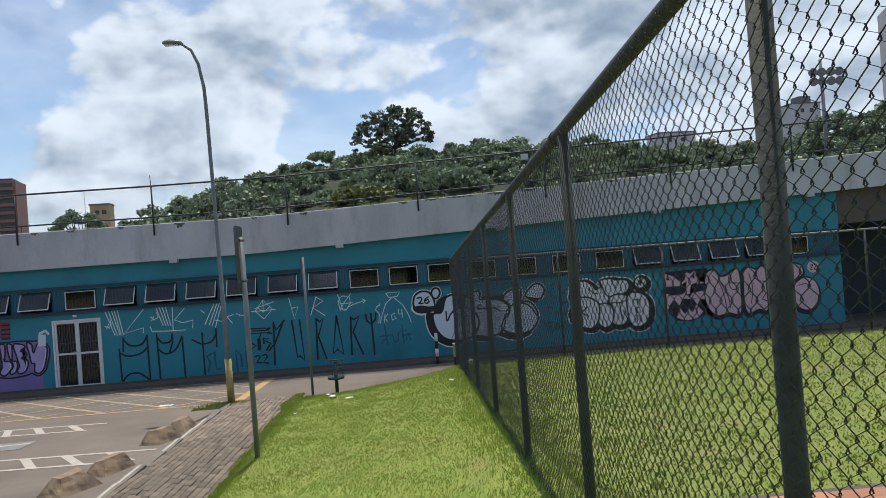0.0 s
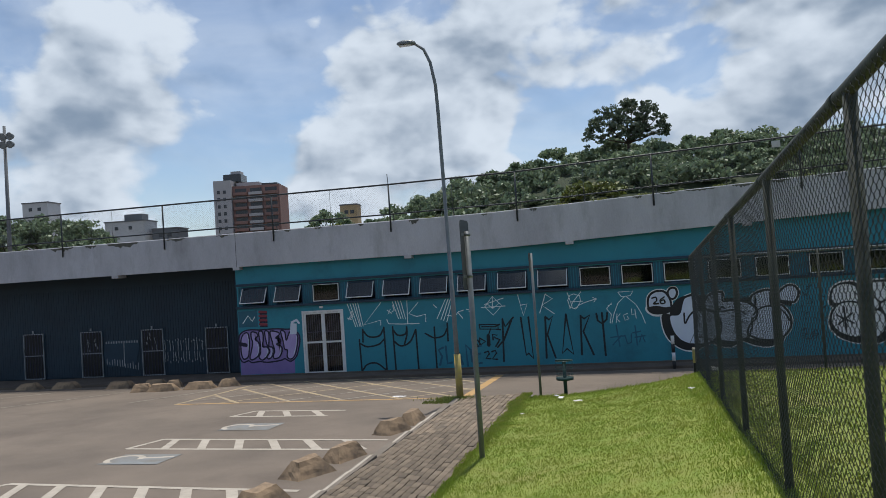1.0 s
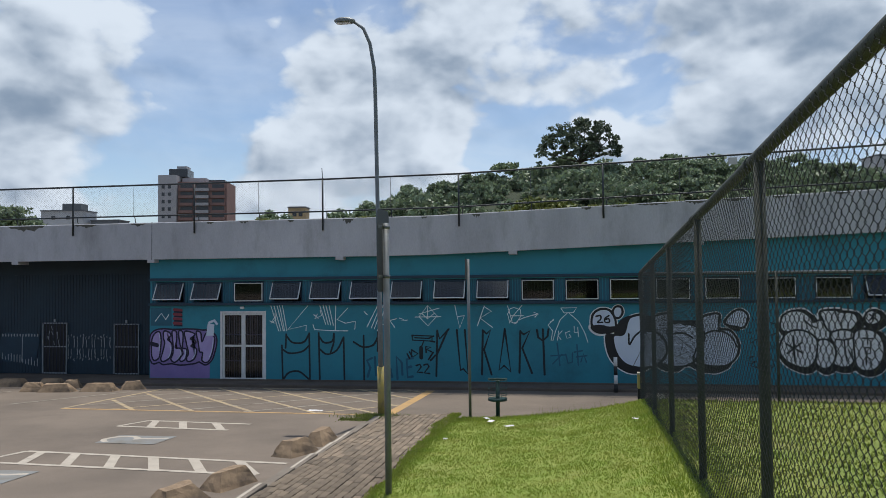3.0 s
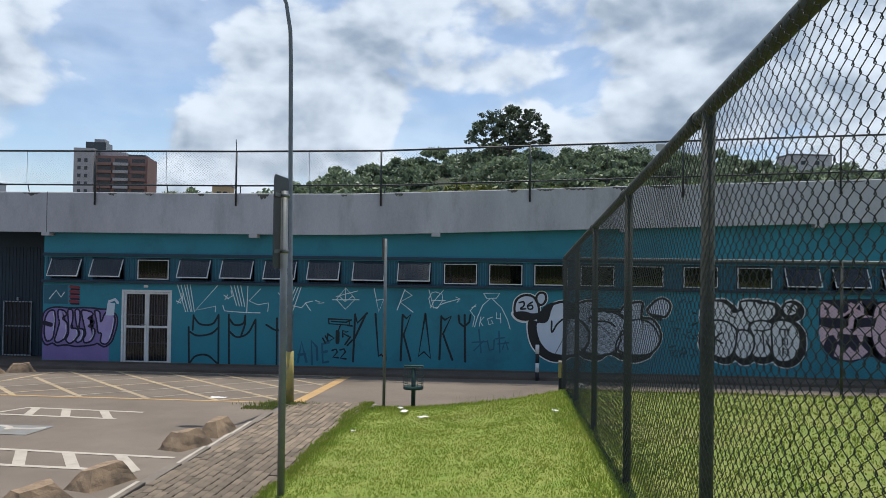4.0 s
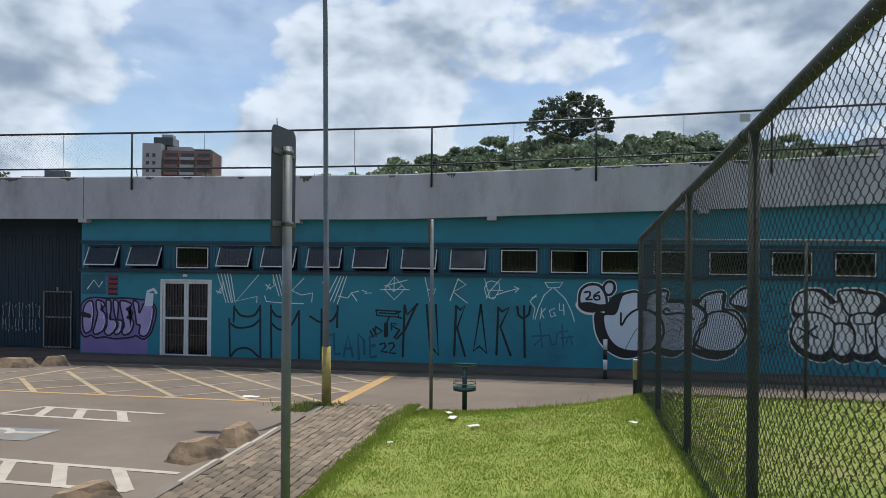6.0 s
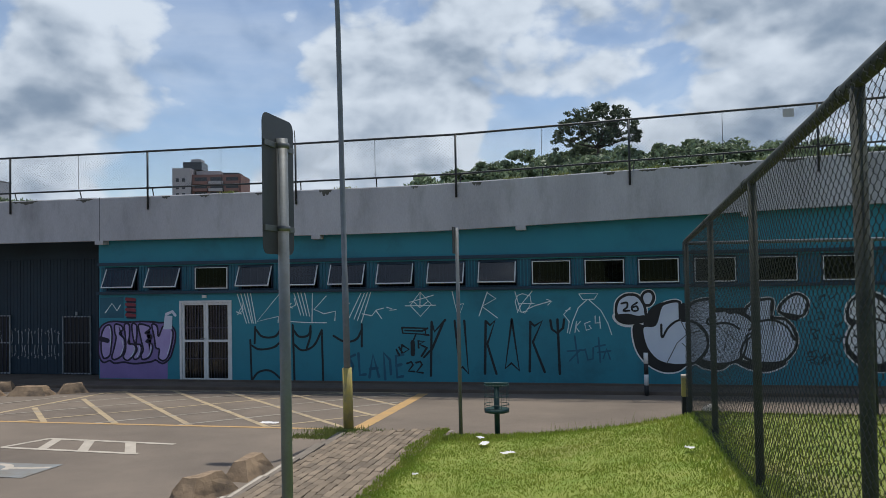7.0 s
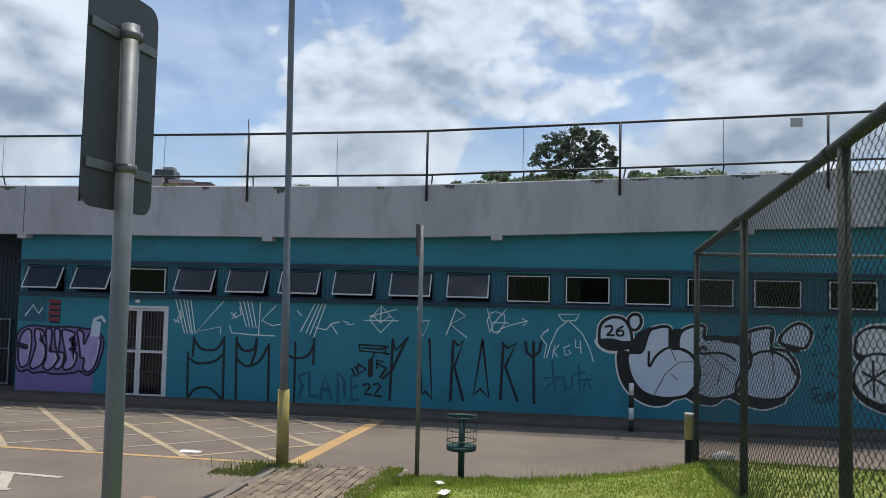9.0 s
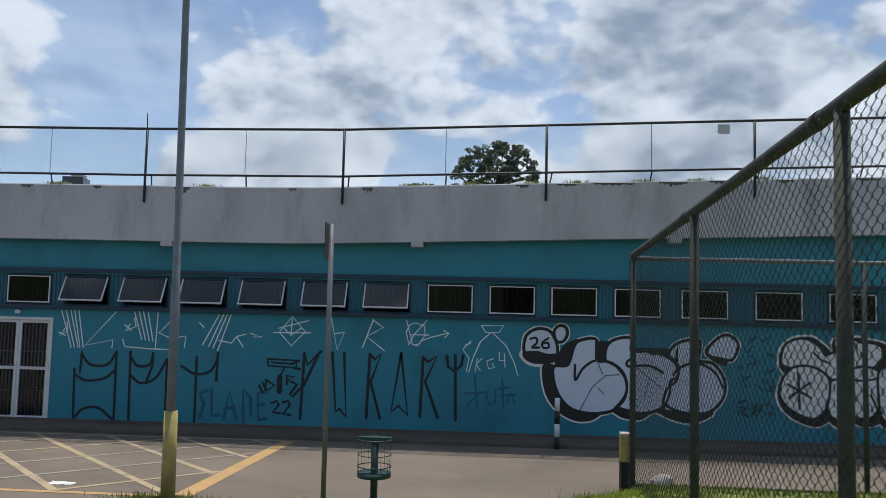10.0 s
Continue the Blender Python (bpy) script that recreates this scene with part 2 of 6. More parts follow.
M_signback = material("dark_sign_back", (0.035, 0.042, 0.05), (0.055, 0.06, 0.065), 2, 60, 0.45, 0.05)
M_bracket = material("zinc_bracket", (0.20, 0.21, 0.22), None, 6, 60, 0.5, 0.1, metal=0.5)
M_yellow = material("worn_yellow_paint", (0.43, 0.34, 0.085), (0.34, 0.29, 0.13), 5, 60, 0.75, 0.2, stain=(0.17, 0.15, 0.09), stain_scale=5, stain_amount=0.3)
M_bin = material("green_bin_metal", (0.012, 0.055, 0.05), None, 5, 60, 0.5, 0.1)
M_white = material("white_frame_paint", (0.70, 0.72, 0.73), (0.58, 0.60, 0.61), 4, 60, 0.5, 0.05)
M_black = material("black_paint", (0.015, 0.016, 0.018), None, 4, 60, 0.6, 0.05)
M_bars = material("dark_iron_bar", (0.05, 0.06, 0.105), None, 6, 60, 0.5, 0.1)
# near black for the rooms' shade, bluish against light bounced off the lawn
M_inside = material("shade_dark_room_plaster", (0.011, 0.014, 0.028), None, 1, 40, 0.9, 0.1)
M_curtain = material("grey_curtain", (0.22, 0.20, 0.18), (0.12, 0.11, 0.10), 3, 30, 0.9, 0.2, stretch=(4, 1, 0.4))
# dark blue-green gate paint, deepened so recess and bay shade sits in it
M_gate = material("shade_deepened_gate_paint", (0.007, 0.024, 0.042), (0.010, 0.034, 0.056), 0.8, 50, 0.6, 0.1)
M_white_spray = material("white_spray_paint", (0.74, 0.82, 0.82), (0.56, 0.70, 0.71), 6, 60, 0.6, 0.0)
M_black_spray = material("black_spray_paint", (0.005, 0.012, 0.016), (0.005, 0.018, 0.024), 3, 60, 0.6, 0.0)
M_blue_spray = material("faded_blue_spray_paint", (0.014, 0.115, 0.19), None, 3, 60, 0.6, 0.0)
M_ice = material("pale_blue_wall_paint", (0.62, 0.69, 0.79), (0.54, 0.62, 0.73), 1.5, 60, 0.6, 0.05)
M_lilac = material("lilac_wall_paint", (0.42, 0.35, 0.62), (0.35, 0.27, 0.55), 2, 60, 0.6, 0.05)
M_purple = material("purple_wall_paint", (0.225, 0.165, 0.40), (0.19, 0.14, 0.35), 2, 60, 0.6, 0.05)
M_pink = material("pale_pink_wall_paint", (0.68, 0.50, 0.56), (0.60, 0.41, 0.48), 1.5, 60, 0.6, 0.05)
M_navy = material("navy_outline_paint", (0.012, 0.010, 0.035), None, 3, 60, 0.6, 0.0)
M_red = material("dull_red_wall_paint", (0.24, 0.04, 0.06), None, 3, 60, 0.6, 0.0)
M_rim_white = material("white_outline_paint", (0.78, 0.80, 0.80), (0.66, 0.69, 0.7), 4, 60, 0.6, 0.0)
# leaf greens of wood and tall tree paled to paint in the distance haze
M_leaf = material("hazed_tree_leaf", (0.15, 0.205, 0.115), (0.215, 0.275, 0.165), 0.08, 2.0, 0.55, 0.0, island=0.45, translucent=0.25)
M_leaf_dark = material("hazed_dark_tree_leaf", (0.085, 0.115, 0.075), (0.125, 0.16, 0.098), 0.3, 2.0, 0.6, 0.0, island=0.4, translucent=0.2)
M_leaf_pale = material("yellowish_tree_leaf", (0.14, 0.16, 0.03), (0.10, 0.13, 0.03), 0.3, 2.0, 0.6, 0.0, island=0.4, translucent=0.25)
M_bark = material("tree_bark", (0.10, 0.08, 0.06), None, 1, 15, 0.9, 0.3)
M_hill = material("wooded_hill_soil", (0.03, 0.045, 0.018), None, 0.2, 3, 0.95, 0.1)
M_tower = material("tower_pale_render", (0.42, 0.41, 0.42), (0.36, 0.35, 0.36), 0.1, 2, 0.85, 0.0)
M_tower_brown = material("tower_brown_render", (0.25, 0.145, 0.125), (0.20, 0.12, 0.105), 0.1, 2, 0.85, 0.0)
M_tower_dark = material("shaded_window_glass", (0.04, 0.045, 0.055), None, 0.2, 2, 0.25, 0.0)
M_far_white = material("far_white_render", (0.52, 0.53, 0.54), None, 0.1, 2, 0.85, 0.0)
M_chalk = material("dulled_white_paint", (0.33, 0.36, 0.38), (0.2, 0.23, 0.25), 6, 40, 0.8, 0.1)
M_shield = material("dull_blue_spray_paint", (0.012, 0.045, 0.075), (0.01, 0.03, 0.055), 2, 40, 0.6, 0.0)
M_far_yellow = material("far_ochre_render", (0.48, 0.36, 0.20), None, 0.1, 2, 0.85, 0.0)
M_far_dark = material("far_dark_render", (0.16, 0.17, 0.18), None, 0.1, 2, 0.85, 0.0)
M_paper = material("white_paper_litter", (0.75, 0.74, 0.72), None, 8, 60, 0.8, 0.1)
M_stone = material("pale_stone", (0.5, 0.48, 0.44), (0.36, 0.34, 0.30), 8, 60, 0.9, 0.4)
M_lens = material("lamp_glass", (0.5, 0.5, 0.48), None, 4, 30, 0.2, 0.0)
M_orange_brick = material("orange_paver", (0.42, 0.20, 0.11), (0.34, 0.16, 0.09), 4, 50, 0.9, 0.3, piece=0.2)
M_moss = material("mossy_dirt", (0.085, 0.085, 0.07), (0.14, 0.14, 0.125), 5, 40, 0.95, 0.2)
M_brown_beam = material("brown_beam_paint", (0.12, 0.10, 0.085), None, 1, 40, 0.8, 0.1)

M_pane = bpy.data.materials.new("window_glass")
M_pane.use_nodes = True
gn, gl_ = M_pane.node_tree.nodes, M_pane.node_tree.links
clear, shine, both = gn.new("ShaderNodeBsdfTransparent"), gn.new("ShaderNodeBsdfGlossy"), gn.new("ShaderNodeMixShader")
clear.inputs["Color"].default_value = (0.42, 0.46, 0.49, 1)
shine.inputs["Roughness"].default_value = 0.04
both.inputs[0].default_value = 0.07
gl_.new(clear.outputs[0], both.inputs[1])
gl_.new(shine.outputs[0], both.inputs[2])
gl_.new(both.outputs[0], gn["Material Output"].inputs["Surface"])


# ---- building blocks ----
def mesh(name, verts, faces, mat, parent=None, smooth=False):
    me = bpy.data.meshes.new(name)
    me.from_pydata([tuple(v) for v in verts], [], [tuple(f) for f in faces])
    me.materials.append(mat)
    if smooth:
        me.polygons.foreach_set("use_smooth", [True] * len(me.polygons))
    me.update()
    ob = new(name, me)
    ob.parent = parent
    return ob


def quads(name, co, face, mat, parent=None):
    """A mesh from arrays: vertices (n, 3) and faces (m, k)."""
    me = bpy.data.meshes.new(name)
    k = face.shape[1]
    me.vertices.add(len(co))
    me.vertices.foreach_set("co", np.ascontiguousarray(co, dtype=np.float32).ravel())
    me.loops.add(face.size)
    me.loops.foreach_set("vertex_index", np.ascontiguousarray(face, dtype=np.int32).ravel())
    me.polygons.add(len(face))
    me.polygons.foreach_set("loop_start", np.arange(0, face.size, k, dtype=np.int32))
    me.materials.append(mat)
    me.update(calc_edges=True)
    ob = new(name, me)
    ob.parent = parent
    return ob


def part(name, bm, mat, parent=None, label=""):
    me = bpy.data.meshes.new(name)
    bm.normal_update()
    bm.to_mesh(me)
    bm.free()
    me.materials.append(mat)
    ob = new(name, me)
    ob.parent = parent
    return tagged(ob, label)


def thing(name, label, category, group="", kind=""):
    return tagged(new(name), label, category, group, kind)


def add_box(bm, x0, x1, y0, y1, z0, z1, bevel=0.0, m=None):
    r = bmesh.ops.create_cube(bm, size=1)
    vs = r["verts"]
    for v in vs:
        v.co = Vector(((x0 + x1) / 2 + v.co.x * (x1 - x0), (y0 + y1) / 2 + v.co.y * (y1 - y0), (z0 + z1) / 2 + v.co.z * (z1 - z0)))
        if m:
            v.co = m @ v.co
    if bevel:
        es = list({e for v in vs for e in v.link_edges})
        bmesh.ops.bevel(bm, geom=es, offset=bevel, segments=2, affect="EDGES", profile=0.7)
    return bm


def box(*a, bevel=0.0, m=None):
    return add_box(bmesh.new(), *a, bevel=bevel, m=m)


def add_tube(bm, path, radii, sides=10, caps=True):
    """A round tube along a path of points; radii a number or one a point."""
    pts = [Vector(p) for p in path]
    rs = radii if isinstance(radii, (list, tuple)) else [radii] * len(pts)
    rings = []
    side = None
    for i, p in enumerate(pts):
        d = (pts[min(i + 1, len(pts) - 1)] - pts[max(i - 1, 0)]).normalized()
        ref = side if side is not None and abs(side.dot(d)) < 0.95 else (Vector((1, 0, 0)) if abs(d.x) < 0.9 else Vector((0, 1, 0)))
        u = (ref - d * ref.dot(d)).normalized()
        side = u
        w = d.cross(u)
        rings.append([bm.verts.new(p + (u * math.cos(2 * math.pi * k / sides) + w * math.sin(2 * math.pi * k / sides)) * rs[i]) for k in range(sides)])
    for a, b in zip(rings, rings[1:]):
        for k in range(sides):
            f = bm.faces.new((a[k], a[(k + 1) % sides], b[(k + 1) % sides], b[k]))
            f.smooth = True
    if caps:
        bm.faces.new(rings[0][::-1])
        bm.faces.new(rings[-1])
    return bm


def tube(path, radii, sides=10):
    return add_tube(bmesh.new(), path, radii, sides)


def boxes(name, list_of_boxes, mat, parent=None):
    bm = bmesh.new()
    for b in list_of_boxes:
        add_box(bm, *b)
    return part(name, bm, mat, parent)


def wires(name, along, up, foot, length, height, wide, tall, thick, mat, parent=None, slope=0.0, hook=0.0):
    """Chain link: zigzag strands hooked into one another, as three-sided wires, in cells wide by tall. slope: rise of the whole per metre along; hook: length of the upright bends."""
    half = wide / 2
    strands, bends = int(length / half), int(height / (tall / 2))
    per = 2 if hook else 1
    k, j = np.meshgrid(np.arange(strands), np.arange(bends * per), indexing="ij")
    bend = j // per
    side = (bend + k) % 2
    u = (k + side) * half + (side * 2 - 1) * thick * 0.55
    v = bend * (height / (bends - 1)) + ((j % per) - 0.5) * hook * (per - 1)
    a, w = np.array(along, float), np.array(up, float)
    nrm = np.cross(a, w)
    rng = np.random.default_rng(5)
    bow = (0.008 * np.sin(u * 1.7 + 3 * v) + rng.normal(0, 0.001, u.shape))[..., None] * nrm
    cross = (np.where(side == 1, 1, -1) * ((j % per) * 2 - (per - 1) + (per == 1)) * thick * 0.5)[..., None] * nrm
    p = np.array(foot, float) + u[..., None] * a + (v + slope * u)[..., None] * w + bow + cross
    ring = []
    for ang in (0.5, 2.6, 4.7):
        ring.append(p + thick * 0.5 * (math.cos(ang) * a + math.sin(ang) * nrm))
    co = np.stack(ring, axis=2).reshape(-1, 3)
    base = (k[:, :-1] * (bends * per) + j[:, :-1]).ravel() * 3
    fs = []
    for s_ in range(3):
        t = (s_ + 1) % 3
        fs.append(np.stack([base + s_, base + t, base + t + 3, base + s_ + 3], axis=1))
    return tagged(quads(name, co, np.concatenate(fs), mat, parent), kind="stuff")


# ---- heights of the ground ----
def lot(y):
    return -0.95 - 0.03 * (y - 10.5) if y < 16 else -1.115 - 0.047 * (min(y, 22.4) - 16)


def verge_edge(y):
    return -0.74 - 0.035 * (y - 9.4) if y > 3 else -0.516 - 0.06 * (y - 3)


def fence_foot(y):
    return -0.02 - 0.05 * (y - 5.7)


def fence_x(y):
    return 1.07 + 0.0185 * (y - 5.5)


def verge(x, y):
    u = min(max((x + 2.4) / 3.6, 0), 1)
    z = verge_edge(y) + (fence_foot(y) - verge_edge(y)) * u ** 1.5
    if y > 14.6:
        t = min((y - 14.6) / 1.9, 1)
        z += (lot(16.5) - 0.02 - z) * t * t * (3 - 2 * t)
    return z + 0.02 * noise.noise((x * 1.3, y * 1.3, 0)) - (0.0 if -2.3 < x else 0.03)


def field(x, y):
    z = fence_foot(y) - 0.03 + 0.02 * noise.noise((x, y, 4))
    if y > 15.2:
        t = min((y - 15.2) / 1.3, 1)
        z += (lot(16.5) - 0.02 - z) * t * t * (3 - 2 * t)
    return z


# ---- ground ----
xs = [-900, -300, -80, -40, -25, -15, -8, -4, 0, 4, 10, 20, 40, 80, 300, 900]
ys = [-600, -200, -60, -20, -5, 3, 10.5, 16, 19, 22.4, 30, 60, 120, 300, 900, 2500]
gv = [(x, y, lot(max(y, -20))) for y in ys for x in xs]
nx = len(xs)
gf = [(j * nx + i, j * nx + i + 1, (j + 1) * nx + i + 1, (j + 1) * nx + i) for j in range(len(ys) - 1) for i in range(nx - 1)]
tagged(mesh("ground", gv, gf, M_asphalt), "worn grey-brown asphalt of the car park", "ground", kind="structure")


def sheet(name, x0, x1, y0, y1, step, height, mat, label, drop=0.25):
    nx_, ny_ = int((x1 - x0) / step) + 1, int((y1 - y0) / step) + 1
    gx, gy = np.linspace(x0, x1, nx_), np.linspace(y0, y1, ny_)
    v = [(x, y, height(x, y)) for y in gy for x in gx]
    f = [(j * nx_ + i, j * nx_ + i + 1, (j + 1) * nx_ + i + 1, (j + 1) * nx_ + i) for j in range(ny_ - 1) for i in range(nx_ - 1)]
    rim = [i for i in range(nx_)] + [j * nx_ + nx_ - 1 for j in range(1, ny_)] + [(ny_ - 1) * nx_ + i for i in range(nx_ - 2, -1, -1)] + [j * nx_ for j in range(ny_ - 2, 0, -1)]
    low = len(v)
    v += [(v[i][0], v[i][1], v[i][2] - drop) for i in rim]
    f += [(rim[k], rim[(k + 1) % len(rim)], low + (k + 1) % len(rim), low + k)[::-1] for k in range(len(rim))]
    return tagged(mesh(name, v, f, mat, smooth=True), label, "lawn", kind="structure")


sheet("lawn_verge", -2.4, 1.2, -8, 16.4, 0.3, verge, M_lawn, "mown grass verge sloping beside the paved path")
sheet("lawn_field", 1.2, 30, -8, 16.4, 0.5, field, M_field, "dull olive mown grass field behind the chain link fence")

# wall foot paving with its kerb, coloured dark for the parapet's shadow
tagged(part("pavement", box(-30, 40, 22.15, 24.3, -1.6, -1.325, bevel=0.02), M_walkway), "narrow stained concrete paving along the building's foot, parapet shade in its colour", "pavement", kind="structure")

# ---- building ----
WALL = 23.0
PITCHES = [-12.95, -11.70, -10.36, -9.12, -7.87, -6.62, -5.37, -4.08, -2.81, -1.51, -0.25, 1.0, 2.27, 3.6, 5.06, 6.5, 7.74, 9.0, 10.28, 11.5, 12.75]
WIDE = 0.98


def rise(x):
    return 0.035 * max(x + 4.2, 0) if x > -3.2 else 0.0175 * max(x + 5.2, 0) ** 2 / 2


bb = [(-13.15, -10.78, WALL, WALL + 0.22, -1.45, 1.045), (-9.30, 14.8, WALL, WALL + 0.22, -1.45, 1.045), (-10.78, -9.30, WALL, WALL + 0.22, 0.8, 1.045)]
left = -13.15
for w in PITCHES:
    bb.append((left, w, WALL + 0.03, WALL + 0.22, 1.045, 1.72))
    left = w + WIDE
bb.append((left, 14.8, WALL + 0.03, WALL + 0.22, 1.045, 1.72))
bb.append((-13.15, 14.8, WALL, WALL + 0.22, 1.72, 3.4))
bb += [(-13.15, -12.93, WALL + 0.22, 26.6, -1.45, 2.6), (14.58, 14.8, WALL + 0.22, 26.6, -1.45, 3.2)]
tagged(boxes("wall_north", bb, M_teal), "shaded teal painted wall covered in graffiti", "wall", kind="structure")
# grooved piers between the windows
pier_v = []
left = -13.1
for w in PITCHES + [14.8]:
    n = max(2, int((w - left) / 0.07))
    for i in range(n):
        a = left + (w - left) * (i + 0.15) / n
        pier_v.append((a, a + (w - left) / n * 0.7, WALL + 0.012, WALL + 0.03, 1.065, 1.72))
    left = w + WIDE
tagged(boxes("trim_piers", pier_v, M_teal_band), "grooved blue panels between the high windows", "trim", kind="structure")
tagged(part("trim_head", box(-13.16, 14.82, WALL - 0.07, WALL - 0.002, 1.755, 1.84, bevel=0.012), M_ledge), "thin dark ledge above the window row", "trim", kind="structure")
tagged(part("trim_sill", box(-13.16, 14.82, WALL - 0.10, WALL - 0.002, 0.985, 1.062, bevel=0.015), M_ledge), "thin dark ledge below the window row", "trim", kind="structure")
tagged(part("baseboard", box(-13.15, 14.82, WALL - 0.025, WALL - 0.002, -1.33, -1.27), M_walkway), "skirting at the wall's foot in the shade-darkened paving colour", "trim", kind="structure")
# rooms behind, closed; their darkness is put into the plaster colour
tagged(boxes("wall_inside", [(-12.93, 14.58, 26.4, 26.6, -1.45, 3.4), (-12.93, 14.58, WALL + 0.22, 26.4, -1.5, -1.36)], M_inside), "plaster wall inside the rooms, near-black colour standing for their dimness", "wall", kind="structure")
tagged(part("ceiling", box(-12.93, 14.58, WALL + 0.22, 26.6, 2.3, 2.4), M_inside), "ceiling inside the rooms, near-black colour standing for their dimness", "ceiling", kind="structure")

# parapet: one long concrete band that rises towards its far end
EDGE = 22.74
px = [-60, -30, -20, -13.1] + [-12 + 0.8 * i for i in range(9)] + [-4 + 2 * i for i in range(23)]
pv, pf = [], []
for x in px:
    r = rise(x)
    pv += [(x, EDGE, 2.43 + r), (x, EDGE, 3.56 + r), (x, EDGE + 0.02, 3.585 + r), (x, EDGE + 0.25, 3.585 + r), (x, EDGE + 0.25, 3.2 + r), (x, EDGE + 14, 3.2 + r), (x, EDGE + 14, 2.75 + r), (x, EDGE + 0.2, 2.75 + r), (x, EDGE + 0.2, 2.43 + r)]
for i in range(len(px) - 1):
    for k in range(9):
        a, b = i * 9 + k, i * 9 + (k + 1) % 9
        pf.append((a, b, b + 9, a + 9)[::-1])
tagged(mesh("roof_parapet", pv, pf, M_concrete), "grey weathered concrete parapet above the teal wall", "parapet", kind="structure")
tagged(part("parapet_joint", box(-12.95, -12.93, EDGE - 0.004, EDGE + 0.03, 2.42, 3.59), M_far_dark), "narrow joint in the concrete parapet", "trim", kind="structure")
beam_end = tagged(part("beam_end", box(-0.12, 0.12, 0, 0.5, -0.1, 0.02, bevel=0.008), M_concrete), "small concrete beam end below the parapet", "beam", "beam ends")
beam_end.matrix_world = pose(-6.88, EDGE - 0.003, 2.43)
for x in (-17.7, -12.97, -1.71, 3.46, 8.6, 13.8):
    copy_thing(beam_end, pose(x, EDGE - 0.003, 2.43 + rise(x)))

def stain(x, z, wide, drop, seed):
    """A dark patch of moss and dripped dirt on the parapet's face, ragged below."""
    r = random.Random(seed)
    n = 14
    v = [(x - wide / 2 + wide * i / n, EDGE - 0.002, z + rise(x)) for i in range(n + 1)]
    low_ = [(x - wide / 2 + wide * i / n, EDGE - 0.002, z + rise(x) - drop * math.sin(math.pi * i / n) ** 0.6 * r.uniform(0.25, 1)) for i in range(n + 1)]
    f = [(i, n + 1 + i, n + 2 + i, i + 1) for i in range(n)]
    return tagged(mesh("parapet_stain", v + low_, f, M_moss), "dark mossy drip stain on the concrete parapet", "stain", kind="structure")


for i, (x, w, d) in enumerate(((-17.3, 1.3, 0.22), (-18.6, 0.5, 0.15), (-6.6, 0.35, 0.2), (-2.75, 0.25, 0.14), (-13.4, 0.6, 0.1), (-9.9, 0.3, 0.08), (0.4, 0.3, 0.1), (2.2, 0.9, 0.1), (3.4, 0.6, 0.12), (5.6, 0.4, 0.1), (-4.3, 0.2, 0.08), (-11.0, 0.25, 0.1), (-15.2, 0.8, 0.12), (-19.8, 1.0, 0.2), (1.3, 0.5, 0.07), (4.4, 0.7, 0.09), (7.2, 0.5, 0.1), (9.4, 0.8, 0.08), (-8.4, 0.2, 0.12))):
    stain(x, 3.56, w, d, i)

# recess with dark barred gates
RB = 24.1
tagged(boxes("wall_recess", [(-60, -12.93, RB + 0.06, RB + 0.25, -1.45, 2.75), (-60, -13.15, RB - 0.05, RB + 0.06, 2.0, 2.75)], M_gate), "wall at the back of the recess, shade put into its dark colour", "wall", kind="structure")
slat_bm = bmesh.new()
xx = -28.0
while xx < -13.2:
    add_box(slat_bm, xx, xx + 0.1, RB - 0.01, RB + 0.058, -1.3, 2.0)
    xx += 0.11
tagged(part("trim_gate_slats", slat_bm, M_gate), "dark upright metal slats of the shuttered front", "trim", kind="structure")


def gate(x0, x1, top):
    g = thing("barred_gate", "dark barred gate in a chalky white metal frame", "gate", "gates in the recess")
    for a, b, c, d in ((x0, x0 + 0.025, -1.3, top), (x1 - 0.025, x1, -1.3, top), (x0 + 0.025, x1 - 0.025, top - 0.035, top), (x0 + 0.025, x1 - 0.025, -0.42, -0.385), (x0 + 0.025, x1 - 0.025, -1.3, -1.265)):
        part("gate_rail", box(a, b, RB - 0.085, RB - 0.045, c, d), M_chalk, g)
        # added dark pieces that break the rail's white into dashes
        if b - a > 0.1:
            for i in range(8):
                part("bar_clamp", box(a + (b - a) * i / 8, a + (b - a) * (i + 0.35) / 8, RB - 0.088, RB - 0.086, c, d), M_bars, g)
    n = 7
    for i in range(1, n):
        x = x0 + (x1 - x0) * i / n
        part("bar", tube([(x, RB - 0.06, -1.28), (x, RB - 0.06, top - 0.02)], 0.009, 5), M_bars, g)
    part("latch", box((x0 + x1) / 2 - 0.03, (x0 + x1) / 2 + 0.03, RB - 0.09, RB - 0.05, top + 0.02, top + 0.12), M_chalk, g)
    part("panel", box(x0 + 0.04, x1 - 0.04, RB - 0.042, RB - 0.034, -1.26, top - 0.04), M_black, g)
    return g


gate(-15.03, -14.13, 0.36)
gate(-17.65, -16.75, 0.40)
gate(-20.25, -19.33, 0.42)
gate(-22.8, -21.9, 0.44)

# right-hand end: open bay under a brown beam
tagged(boxes("wall_bay", [(14.8, 40, 26.2, 26.4, -1.45, 3.4)], M_gate), "back wall of the open bay, shade put into its dark colour", "wall", kind="structure")
tagged(part("bay_beam", box(14.82, 40, WALL + 0.1, WALL + 0.5, 2.0, 3.3), M_brown_beam), "brown painted beam over the open bay", "beam", kind="structure")


